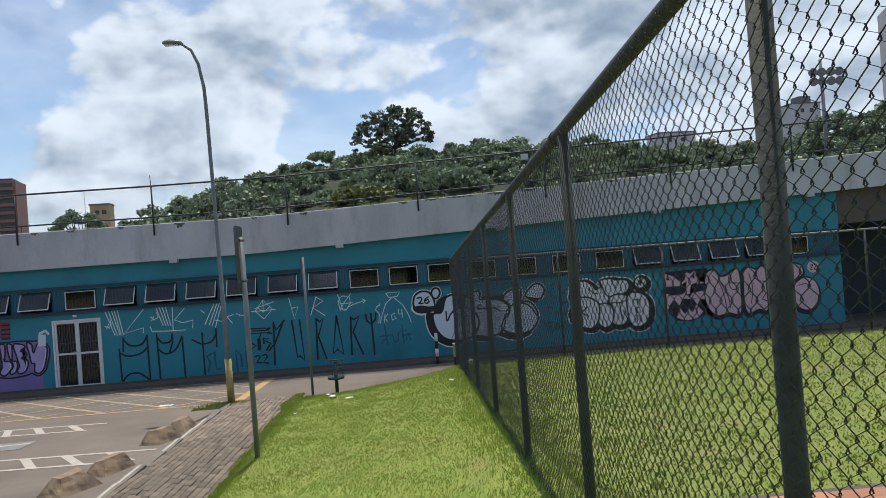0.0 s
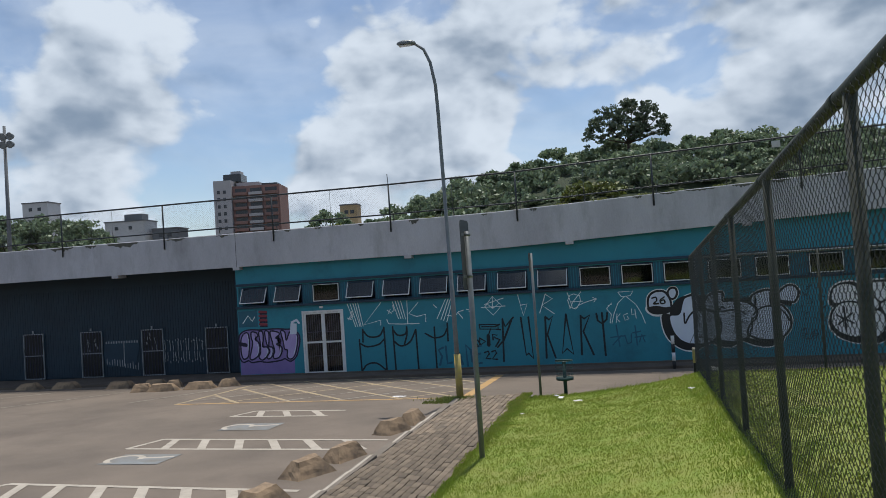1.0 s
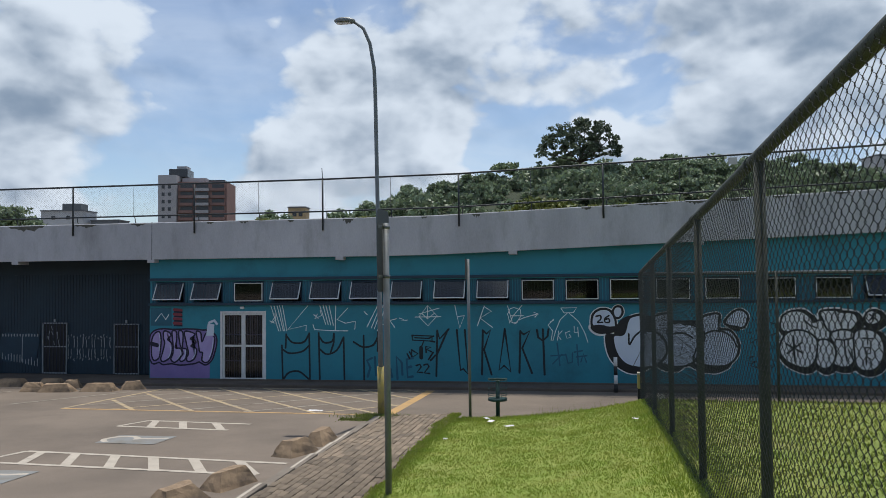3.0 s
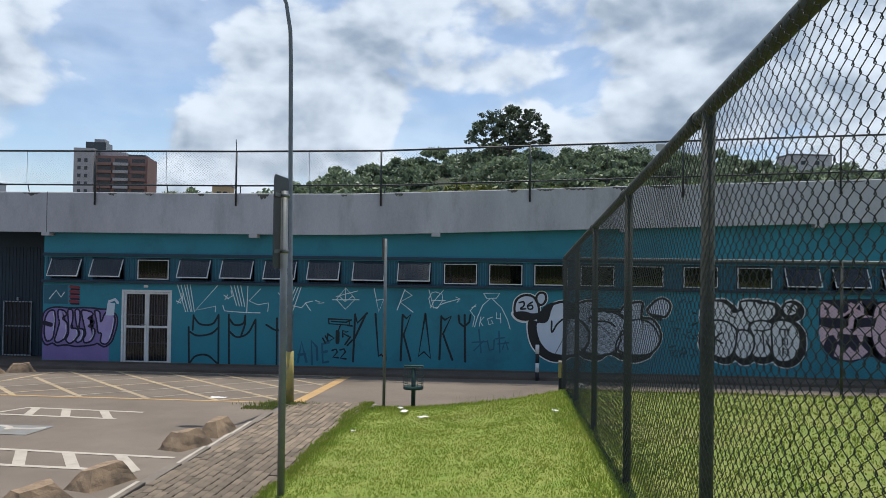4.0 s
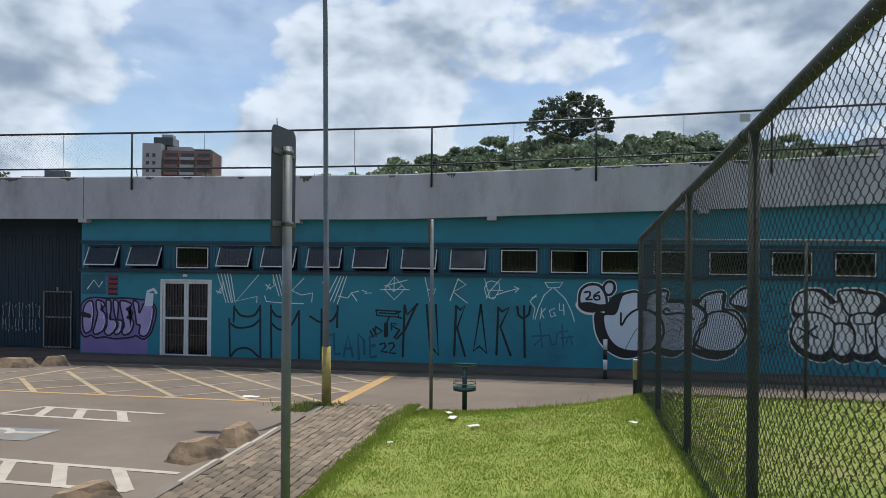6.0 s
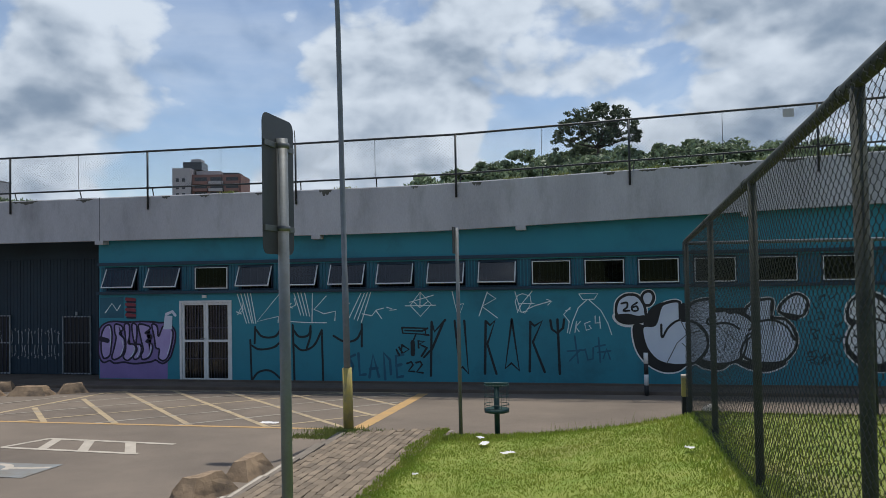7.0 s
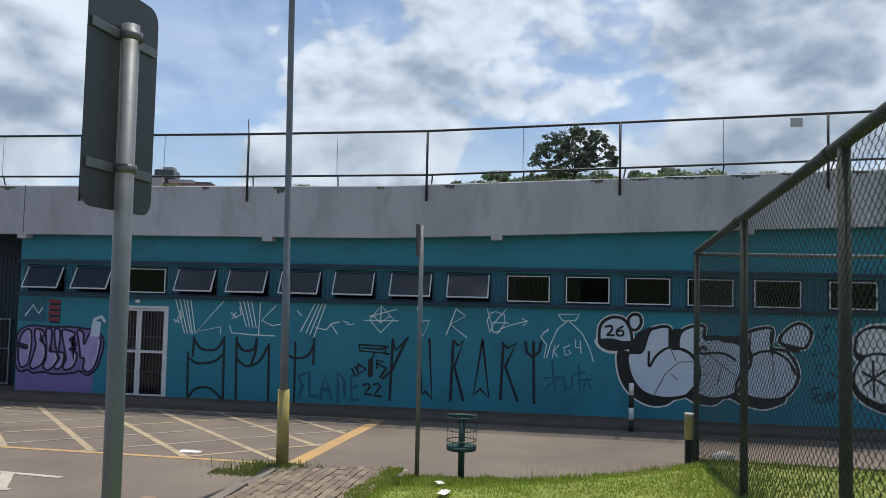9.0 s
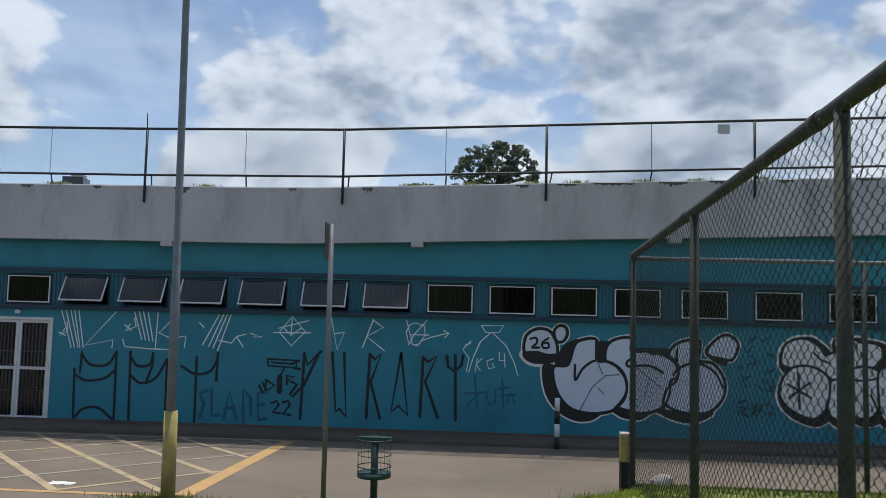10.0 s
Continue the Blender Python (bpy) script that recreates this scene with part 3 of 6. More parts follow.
# ---- windows ----
def window(tilted, number):
    """A high window unit with its left foot at the origin: frame, bars behind and a pane, hinged at the top when open."""
    w = tagged(new(f"window_{number}"), "open top-hung window in a white frame before dark bars" if tilted else "closed high window in a white frame with dark bars", "window", kind="structure")
    hgt = 0.64
    for a, b, c, d in ((0, 0.03, 0, hgt), (WIDE - 0.03, WIDE, 0, hgt), (0.03, WIDE - 0.03, 0, 0.03), (0.03, WIDE - 0.03, hgt - 0.03, hgt)):
        part("window_frame", box(a, b, 0.02, 0.07, c, d), M_ledge, w)
    for i in range(1, 10):
        x = WIDE * i / 10
        part("bar", tube([(x, 0.12, 0.03), (x, 0.12, hgt - 0.03)], 0.009, 5), M_bars, w)
    turn = pose(0, -0.005, hgt - 0.04, -27 if tilted else 0)
    sash = [(0.032, 0.056), (WIDE - 0.056, WIDE - 0.032)]
    h2 = hgt - 0.08
    for a, b in sash:
        part("sash_stile", box(a, b, -0.015, 0.015, -h2, 0, m=turn), M_white, w)
    part("sash_rail", box(0.056, WIDE - 0.056, -0.015, 0.015, -0.018, 0, m=turn), M_ledge if tilted else M_white, w)
    part("sash_rail", box(0.056, WIDE - 0.056, -0.015, 0.015, -h2, -h2 + 0.026, m=turn), M_white, w)
    p = part("pane", box(0.056, WIDE - 0.056, -0.003, 0.003, -h2 + 0.026, -0.018, m=turn), M_pane, w)
    p.visible_shadow = False
    return w


open_one, shut_one = window(True, 1), window(False, 3)
open_one.matrix_world, shut_one.matrix_world = pose(PITCHES[0], WALL, 1.066), pose(PITCHES[2], WALL, 1.066)
for i, w in enumerate(PITCHES):
    if i in (0, 2):
        continue
    tilted = i in (1, 3, 4, 5, 6, 7, 8, 16, 17, 18, 19)
    copy_thing(open_one if tilted else shut_one, pose(w, WALL, 1.066)).name = f"window_{i + 1}"

# ---- double door ----
door = tagged(new("door_1"), "closed white double door with barred glass panels", "door", kind="structure")
DX0, DX1, DZ0, DZ1 = -10.78, -9.30, -1.32, 0.8
for a, b, c, d in ((DX0, DX0 + 0.06, DZ0, DZ1), (DX1 - 0.06, DX1, DZ0, DZ1), (DX0 + 0.06, DX1 - 0.06, DZ1 - 0.06, DZ1)):
    part("door_frame", box(a, b, WALL - 0.02, WALL + 0.1, c, d, bevel=0.006), M_white, door)
mid = (DX0 + DX1) / 2
for a, b in ((DX0 + 0.065, mid - 0.003), (mid + 0.003, DX1 - 0.065)):
    leaf = part("door_leaf", bmesh.new(), M_white, door)
    for p_, q, c, d in ((a, a + 0.06, DZ0 + 0.01, DZ1 - 0.065), (b - 0.06, b, DZ0 + 0.01, DZ1 - 0.065), (a + 0.06, b - 0.06, DZ1 - 0.12, DZ1 - 0.065), (a + 0.06, b - 0.06, DZ0 + 0.01, DZ0 + 0.08), (a + 0.06, b - 0.06, -0.29, -0.23)):
        part("leaf_rail", box(p_, q, WALL + 0.01, WALL + 0.05, c, d, bevel=0.004), M_white, leaf)
    for zz in (-0.72, 0.08):
        part("thin_rail", box(a + 0.06, b - 0.06, WALL + 0.02, WALL + 0.035, zz - 0.01, zz + 0.01), M_bars, leaf)
    for i in range(1, 7):
        x = a + 0.06 + (b - a - 0.12) * i / 7
        part("bar", tube([(x, WALL + 0.03, DZ0 + 0.08), (x, WALL + 0.03, DZ1 - 0.12)], 0.008, 5), M_bars, leaf)
    gl = part("pane", box(a + 0.06, b - 0.06, WALL + 0.055, WALL + 0.061, DZ0 + 0.08, DZ1 - 0.12), M_pane, leaf)
    gl.visible_shadow = False
part("handle", tube([(mid - 0.04, WALL + 0.0, -0.2), (mid - 0.04, WALL - 0.04, -0.2), (mid - 0.14, WALL - 0.04, -0.2)], 0.012, 6), M_galv, door)
for a, b in ((DX0 + 0.1, mid - 0.15), (mid + 0.1, DX1 - 0.1)):
    cv, cf = [], []
    for i in range(25):
        x = a + (b - a) * i / 24
        cv += [(x, WALL + 0.3 + 0.03 * math.sin(i * 1.9), DZ0 + 0.02), (x, WALL + 0.3 + 0.03 * math.sin(i * 1.9), DZ1 - 0.1)]
    cf = [(2 * i, 2 * i + 2, 2 * i + 3, 2 * i + 1) for i in range(24)]
    tagged(mesh("curtain", cv, cf, M_curtain), "grey folded curtain hanging behind the door glass", "curtain", "curtains behind the door")
lampbox = thing("emergency_light", "small white box light above the double door", "light")
part("housing", box(-10.12, -10.0, WALL - 0.05, WALL - 0.002, 0.87, 0.945, bevel=0.01), M_white, lampbox)

# ---- railing on the parapet ----
railing = thing("parapet_railing", "dark tubular railing with chain link mesh on the parapet", "railing")
POSTS = [-28.005 + 4.125 * i for i in range(14)]
RY = EDGE - 0.035


def rail_z(x, z):
    return z + rise(x)


for x in POSTS:
    part("post", tube([(x, RY, rail_z(x, 3.22)), (x, RY, rail_z(x, 4.76))], 0.027, 8), M_rail, railing)
    part("short_stay", tube([(x + 0.08, EDGE + 0.12, rail_z(x, 3.57)), (x + 0.12, RY + 0.03, rail_z(x, 3.79))], 0.016, 6), M_rail, railing)
for x in [p + 2.09 for p in POSTS]:
    part("stub", tube([(x, EDGE + 0.1, rail_z(x, 3.57)), (x + 0.02, RY + 0.02, rail_z(x, 3.79))], 0.016, 6), M_rail, railing)
    part("mesh_seam", tube([(x, RY, rail_z(x, 3.8)), (x, RY, rail_z(x, 4.76))], 0.006, 4), M_rail_wire, railing)
for z, r in ((4.76, 0.028), (3.79, 0.024)):
    part("rail", tube([(x, RY, rail_z(x, z)) for x in [-60] + POSTS + [40]], r, 8), M_rail, railing)
part("aerial_rod", tube([(-7.38, RY, 4.7), (-7.40, RY, 5.10)], 0.012, 5), M_rail, railing)
for a, b in ((-28.4, -4.2), (-4.2, 26.0)):
    wires("wire_mesh", (1, 0, 0), (0, 0, 1), (a, RY, 3.8), b - a, 0.95, 0.085, 0.07, 0.0045, M_rail_wire, railing, slope=0.0 if b < 0 else 0.035)
plaque = thing("plaque", "small pale plate wired to the parapet railing", "plate")
part("plate", box(4.26, 4.50, RY - 0.03, RY - 0.018, 4.80, 4.99, bevel=0.004), M_far_white, plaque)

# ---- chain link fence beside the camera ----
fence = thing("chain_link_fence", "tall green mossy post fence with dark chain link", "fence")
FY = [-5.05, -2.43, 0.19, 2.78, 5.36, 8.0, 10.6, 13.1, 15.67]


def fence_top(y):
    return 1.80 + 0.0605 * (15.67 - y)


for y in FY:
    x = fence_x(y)
    part("post", tube([(x, y, fence_foot(y) - 0.35), (x, y, fence_top(y))], 0.034 if y < 15 else 0.03, 14), M_post, fence)
part("top_rail", tube([(fence_x(y), y, fence_top(y) + 0.02) for y in [-7] + FY], 0.038, 14), M_post, fence)
for y in FY[1:-1]:
    d = Vector((0.0185, 1, -0.0605)).normalized()
    c = Vector((fence_x(y + 0.25), y + 0.25, fence_top(y + 0.25) + 0.02))
    part("pipe_sleeve", tube([c - d * 0.05, c + d * 0.05], 0.043, 14), M_post, fence)
slen = 15.67 + 4.98
wires("wire_mesh", Vector((0.0185, 1, 0)).normalized(), (0, 0, 1), (fence_x(-4.98) - 0.05, -4.98, fence_top(-4.98) - 2.58), slen, 2.57, 0.083, 0.066, 0.0046, M_wire, fence, slope=-0.0605, hook=0.012)
# far side of the enclosure
back_fence = thing("chain_link_fence", "lower chain link fence across the field's far edge", "fence")
FX = [1.25 + 2.45 * i for i in range(11)]
FAR = 15.7
for x in FX[1:]:
    part("post", tube([(x, FAR, -0.9), (x, FAR, 1.80)], 0.028, 8), M_post, back_fence)
part("top_rail", tube([(FX[0], FAR, 1.79), (FX[-1], FAR, 1.79)], 0.024, 8), M_galv, back_fence)
part("bottom_rail", tube([(FX[0], FAR + 0.02, -0.64), (FX[-1], FAR + 0.02, -0.64)], 0.022, 8), M_post, back_fence)
wires("wire_mesh", (1, 0, 0), (0, 0, 1), (1.27, FAR + 0.03, -0.64), 24.4, 2.42, 0.083, 0.066, 0.0042, M_wire, back_fence)

# ---- poles ----
lamp = thing("street_lamp", "tall galvanised street lamp with a yellow painted foot", "street lamp")
LX, LY = -4.0, 16.29
part("pole", tube([(LX, LY, -1.15), (LX - 0.03, LY, 1.4), (LX - 0.03, LY, 1.41), (LX - 0.09, LY, 5.6), (LX - 0.11, LY, 6.2), (LX - 0.2, LY, 6.75), (LX - 0.34, LY, 7.08), (LX - 0.52, LY, 7.22), (LX - 0.6, LY, 7.25)],
               [0.056, 0.054, 0.046, 0.042, 0.04, 0.037, 0.034, 0.03, 0.03], 12), M_galv, lamp)
part("painted_foot", tube([(LX, LY, -1.14), (LX - 0.012, LY, -0.09)], [0.085, 0.078], 12), M_yellow, lamp, "chipped yellow painted foot")
head = bmesh.new()
bmesh.ops.create_uvsphere(head, u_segments=14, v_segments=8, radius=1)
for v in head.verts:
    v.co = Vector((LX - 0.75 + v.co.x * 0.24, LY + v.co.y * 0.11, 7.27 + max(v.co.z, -0.4) * 0.085 - 0.12 * (v.co.x * 0.12)))
part("lamp_head", head, M_galv, lamp)
part("lamp_glass", box(LX - 0.93, LX - 0.62, LY - 0.07, LY + 0.07, 7.215, 7.235, bevel=0.008), M_lens, lamp)

sign = thing("road_sign", "road sign seen from its dark back on a galvanised pole", "road sign")
SX, SY = -2.15, 9.2
part("pole", tube([(SX, SY, -1.0), (SX - 0.015, SY, 2.38)], 0.038, 14), M_galv, sign)
plate = bmesh.new()
pw, ph, rr_ = 0.25, 0.475, 0.07
turned = pose(SX - 0.052, SY + 0.02, 2.06, 0, 0, -2)
loop = []
for cx, cz, a0 in ((pw - rr_, ph - rr_, 0), (-pw + rr_, ph - rr_, 90), (-pw + rr_, -ph + rr_, 180), (pw - rr_, -ph + rr_, 270)):
    for i in range(6):
        a = radians(a0 + 18 * i)
        loop.append((cx + rr_ * math.cos(a), cz + rr_ * math.sin(a)))
front = [plate.verts.new((0.002, u, v)) for u, v in loop]
rear = [plate.verts.new((-0.002, u, v)) for u, v in loop]
plate.faces.new(front)
plate.faces.new(rear[::-1])
for i in range(len(loop)):
    plate.faces.new((front[i], rear[i], rear[(i + 1) % len(loop)], front[(i + 1) % len(loop)]))
bmesh.ops.transform(plate, matrix=turned, verts=plate.verts[:])
part("sign_plate", plate, M_signback, sign, "dark grey back of the plate")
for z in (2.33, 1.76):
    part("bracket", box(0.003, 0.013, -0.235, 0.235, z - 2.08, z - 2.04, bevel=0.003, m=turned), M_bracket, sign)
    part("clamp", tube([(SX - 0.01, SY, z - 0.018), (SX - 0.01, SY, z + 0.018)], 0.046, 14), M_bracket, sign)

slim = thing("sign_post", "slim galvanised post with a narrow plate seen edge-on", "post")
TX, TY = -2.09, 15.91
part("pole", tube([(TX, TY, -1.1), (TX - 0.01, TY, 2.12)], 0.029, 12), M_galv, slim)
part("sign_plate", box(TX - 0.055, TX - 0.045, TY - 0.16, TY + 0.16, 1.72, 2.13, bevel=0.002), M_signback, slim)

bin_ = thing("litter_bin", "dark green wire litter bin on a post in the grass", "litter bin")
BX, BY = -1.56, 16.15
part("post", tube([(BX, BY, -1.2), (BX, BY, -0.30)], 0.042, 12), M_bin, bin_)
bz0, bz1, br = -0.73, -0.31, 0.19
for z, r in ((bz1, 0.008), (bz0 + 0.12, 0.006), (bz0 + 0.25, 0.005)):
    part("hoop", tube([(BX + br * math.cos(a * math.pi / 12), BY - 0.02 + br * math.sin(a * math.pi / 12), z) for a in range(25)], r, 6), M_bin, bin_)
for i in range(12):
    a = i * math.pi / 6
    part("upright_wire", tube([(BX + br * math.cos(a), BY - 0.02 + br * math.sin(a), bz0), (BX + br * math.cos(a), BY - 0.02 + br * math.sin(a), bz1)], 0.002, 4), M_bin, bin_)
part("pan", tube([(BX, BY - 0.02, bz0), (BX, BY - 0.02, bz0 + 0.05)], [br, br + 0.003], 24), M_bin, bin_)
part("lid_bar", box(BX - br, BX + br, BY - 0.06, BY + 0.02, bz1 - 0.01, bz1 + 0.025), M_bin, bin_)

striped = thing("striped_post", "thin black and white banded post by the kerb", "post")
for i in range(4):
    z0 = -1.41 + 0.24 * i
    part("band", tube([(1.09, 22.1, z0), (1.09, 22.1, z0 + 0.24)], 0.05, 12), M_black if i in (0, 2) else M_white, striped)
bollard = thing("bollard", "short square post, yellowed top and black foot, at the fence corner", "bollard")
part("shaft", box(1.17, 1.30, 15.84, 15.97, -1.15, -0.42, bevel=0.01), M_black, bollard)
part("painted_top", box(1.168, 1.302, 15.838, 15.972, -0.42, -0.15, bevel=0.012), M_yellow, bollard)
part("cap", box(1.166, 1.304, 15.836, 15.974, -0.15, -0.11, bevel=0.012), M_line_white, bollard)

# ---- concrete wheel stops ----
def wheel_stop(x, y, turn, length=0.66, seed=0):
    """A low block with four sloping sides and a narrow, chipped ridge along its length."""
    r = random.Random(seed)
    bm = box(-length / 2, length / 2, -0.215, 0.215, 0, 0.25)
    for v in bm.verts:
        if v.co.z > 0.1:
            v.co.x *= 0.6 + r.uniform(-0.1, 0.1)
            v.co.y = v.co.y * 0.36 + r.uniform(-0.03, 0.03)
            v.co.z += r.uniform(-0.03, 0.02)
        else:
            v.co.x += r.uniform(-0.03, 0.03)
            v.co.y += r.uniform(-0.025, 0.025)
    bmesh.ops.subdivide_edges(bm, edges=bm.edges[:], cuts=3, use_grid_fill=True)
    for v in bm.verts:
        if v.co.z > 0.005:
            v.co += noise.noise_vector(v.co * 9 + Vector((seed * 3.1, 0, 0))) * 0.016
            # broken corners
            chip = noise.noise((v.co.x * 5 + seed, v.co.y * 5, v.co.z * 5))
            if chip > 0.3:
                v.co *= 1 - 0.35 * (chip - 0.3)
    ob = part("wheel_stop", bm, M_block, None)
    ob.matrix_world = pose(x, y, lot(y) - 0.012, 0, 0, turn)
    return tagged(ob, "rough broken concrete wheel stop on the asphalt", "wheel stop", "wheel stops")


for i, (x, y, t, n) in enumerate(((-4.66, 9.02, 66, 0.72), (-4.52, 10.08, 76, 0.70), (-4.40, 12.22, 72, 0.72), (-4.30, 13.18, 84, 0.62), (-4.6, 7.5, 76, 0.66),
                                  (-15.0, 20.15, 12, 0.7), (-14.3, 20.15, 10, 1.0), (-13.22, 20.52, 8, 1.0), (-12.58, 21.15, 40, 0.7), (-14.65, 21.3, 20, 0.6), (-15.6, 21.75, 6, 0.8), (-16.75, 21.5, 4, 0.95), (-19.3, 22.0, 5, 1.0), (-20.8, 22.0, 0, 1.0))):
    wheel_stop(x, y, t, n, i)

# ---- painted lines on the asphalt ----
def bar_on_lot(name, pts, width, mat, label):
    """A flat painted bar along points on the car park, 4 mm above it."""
    v, f = [], []
    pts = [Vector((a, b)) for a, b in pts]
    fine = []
    for a, b in zip(pts, pts[1:]):
        n = max(1, int((b - a).length / 0.7))
        fine += [a + (b - a) * i / n for i in range(n)]
    fine.append(pts[-1])
    for i, p in enumerate(fine):
        d = (fine[min(i + 1, len(fine) - 1)] - fine[max(i - 1, 0)]).normalized()
        s = Vector((-d.y, d.x)) * width / 2
        for q in (p + s, p - s):
            v.append((q.x, q.y, lot(q.y) + LINE_Z[0]))
    f = [(2 * i, 2 * i + 1, 2 * i + 3, 2 * i + 2) for i in range(len(fine) - 1)]
    LINE_Z[0] += 0.00005
    return tagged(mesh(name, v, f, mat), label, "road marking", kind="structure")


LINE_Z = [0.004]
bar_on_lot("marking_box_front", [(-11.6, 16.62), (-4.1, 16.55)], 0.12, M_line_yellow, "worn yellow line along the no-parking box")
bar_on_lot("marking_box_end", [(-3.95, 16.6), (-3.98, 21.9)], 0.24, M_line_yellow, "thick worn yellow line closing the no-parking box")
bar_on_lot("marking_box_back", [(-11.55, 21.85), (-4.1, 22.0)], 0.1, M_line_tan, "faded yellow line along the wall")
bar_on_lot("marking_box_side", [(-11.6, 16.62), (-11.75, 21.2), (-11.5, 21.85)], 0.11, M_line_tan, "faded yellow side line of the no-parking box")
for i in range(8):
    foot = -9.86 + i * 1.43
    low = 16.65 if foot < -4.1 else 16.65 + (foot + 4.1) * 1.1
    high = min(21.9, 16.65 + (foot + 11.5) * 1.1)
    bar_on_lot("marking_hatch", [(foot - (low - 16.65) / 1.1, low), (foot - (high - 16.65) / 1.1, high)], 0.11, M_line_tan, "faded yellow diagonal of the no-parking box")
for i in range(9):
    x = -15.3 + i * 1.62
    a, b = max(x, -11.6), min(x + 4.5, -4.1)
    bar_on_lot("marking_hatch", [(a, 16.65 + (a - x) * 1.18), (b, 16.65 + (b - x) * 1.18)], 0.085, M_line_faded if i % 3 else M_line_tan, "faded cross line of the no-parking box")


def ladder(near, far, rungs, mat):
    """Two long lines, near and far, each from its first to its last point, with rungs from far to near x and a closed first end."""
    def on(line, x):
        (xa, ya), (xb, yb) = line
        return x, ya + (yb - ya) * (x - xa) / (xb - xa)
    bar_on_lot("marking_ladder", near, 0.10, mat, "worn white ladder marking between bays")
    bar_on_lot("marking_ladder", far, 0.10, mat, "worn white ladder marking between bays")
    bar_on_lot("marking_ladder", [near[0], far[0]], 0.10, mat, "worn white end of a ladder marking")
    for xf, xn in rungs:
        bar_on_lot("marking_rung", [on(far, xf), on(near, xn)], 0.15, mat, "worn white rung of a ladder marking")


ladder([(-8.8, 14.38), (-6.45, 14.22)], [(-8.56, 15.12), (-6.3, 14.94)], [(-8.4, -8.09), (-7.8, -7.38), (-7.07, -6.58)], M_line_white)
ladder([(-8.98, 10.98), (-4.4, 10.72)], [(-8.79, 11.84), (-4.25, 11.5)], [(-8.5, -8.2), (-7.86, -7.45), (-7.14, -6.72), (-6.48, -5.98), (-5.79, -5.23), (-5.03, -4.42)], M_line_white)
ladder([(-9.4, 7.6), (-4.6, 7.34)], [(-9.2, 8.5), (-4.4, 8.16)], [(-8.9, -8.5), (-8.2, -7.8), (-7.5, -7.0), (-6.8, -6.3), (-6.1, -5.6), (-5.4, -4.9)], M_line_white)
bar_on_lot("marking_bay", [(-13.4, 17.2), (-12.2, 20.4)], 0.09, M_line_faded, "faded white bay line")
bar_on_lot("marking_bay", [(-17.2, 16.8), (-15.6, 20.0)], 0.09, M_line_faded, "faded white bay line")
bar_on_lot("marking_bay", [(-21.2, 17.0), (-18.6, 20.6)], 0.09, M_line_faded, "faded white bay line")
for cx, cy in ((-7.6, 13.05), (-8.1, 10.12)):
    bar_on_lot("marking_square", [(cx - 0.55, cy), (cx + 0.55, cy)], 0.76, M_pale_blue, "faded blue square of a reserved bay")
    bar_on_lot("marking_symbol", [(cx - 0.3 + 0.28 * math.cos(a / 3), cy + 0.28 * math.sin(a / 3)) for a in range(14)], 0.10, M_line_white, "worn white wheel of the reserved bay's symbol")
    bar_on_lot("marking_symbol", [(cx - 0.1, cy + 0.1), (cx + 0.25, cy + 0.12), (cx + 0.5, cy + 0.2)], 0.10, M_line_white, "worn white stroke of the reserved bay's symbol")

# litter
for i, (x, y, w, h, f) in enumerate(((-5.72, 17.1, 0.34, 0.16, 0), (-1.12, 13.5, 0.16, 0.1, 1), (-1.5, 14.25, 0.2, 0.1, 1), (-1.66, 15.0, 0.14, 0.08, 1), (0.85, 12.4, 0.1, 0.08, 1), (-2.05, 12.6, 0.07, 0.05, 1))):
    n = 6
    v = [(-w / 2 + w * a / n, -h / 2 + h * b / n, 0.02 + 0.014 * noise.noise((a * 0.9, b * 0.9, i * 7))) for b in range(n + 1) for a in range(n + 1)]
    fcs = [(b * (n + 1) + a, b * (n + 1) + a + 1, (b + 1) * (n + 1) + a + 1, (b + 1) * (n + 1) + a) for b in range(n) for a in range(n)]
    ob = mesh("paper_scrap", v, fcs, M_paper)
    ob.matrix_world = pose(x, y, (verge(x, y) + 0.03 if f else lot(y) - 0.015), 0, 0, 40 * i)
    tagged(ob, "crumpled white paper scrap lying on the grass" if f else "crumpled white paper lying on the asphalt", "litter", "litter")
rock = bmesh.new()
bmesh.ops.create_icosphere(rock, subdivisions=2, radius=0.13)
for v in rock.verts:
    v.co += noise.noise_vector(v.co * 8) * 0.04
    v.co.z *= 0.6
rk = tagged(part("stone", rock, M_stone), "pale stone at the foot of the fence corner", "stone")
rk.matrix_world = pose(1.5, 15.4, field(1.5, 15.4) + 0.05)

# ---- kerb along the paved path ----
kerb = tagged(new("kerb"), "low kerb with worn white paint between path and car park", "kerb", kind="structure")
for i in range(22):
    y = -6 + i
    sag = random.Random(i).uniform(-0.012, 0.008)
    stone = part("kerb_stone", box(-4.075, -3.935, y + 0.008, y + 0.992, lot(y) - 0.15, lot(y + 0.5) + 0.052 + sag, bevel=0.014), M_kerb, kerb)
    if y < 15 and i % 4:
        part("painted_strip", box(-4.045, -4.0, y + 0.014, y + 0.986, lot(y + 0.5) + 0.03, lot(y + 0.5) + 0.054 + sag), M_line_white, stone)
tagged(mesh("path_bed", [(-3.93, -8, lot(-8) + 0.03), (-2.3, -8, verge_edge(-8) - 0.045), (-2.3, 3, verge_edge(3) - 0.045), (-2.3, 16.2, verge_edge(16.2) - 0.04), (-3.93, 16.2, lot(16.2) + 0.03), (-3.93, 3, lot(3) + 0.03)], [(0, 1, 2, 5), (5, 2, 3, 4)], M_soil), "dark sandy joints of the paved path", "path", kind="structure")
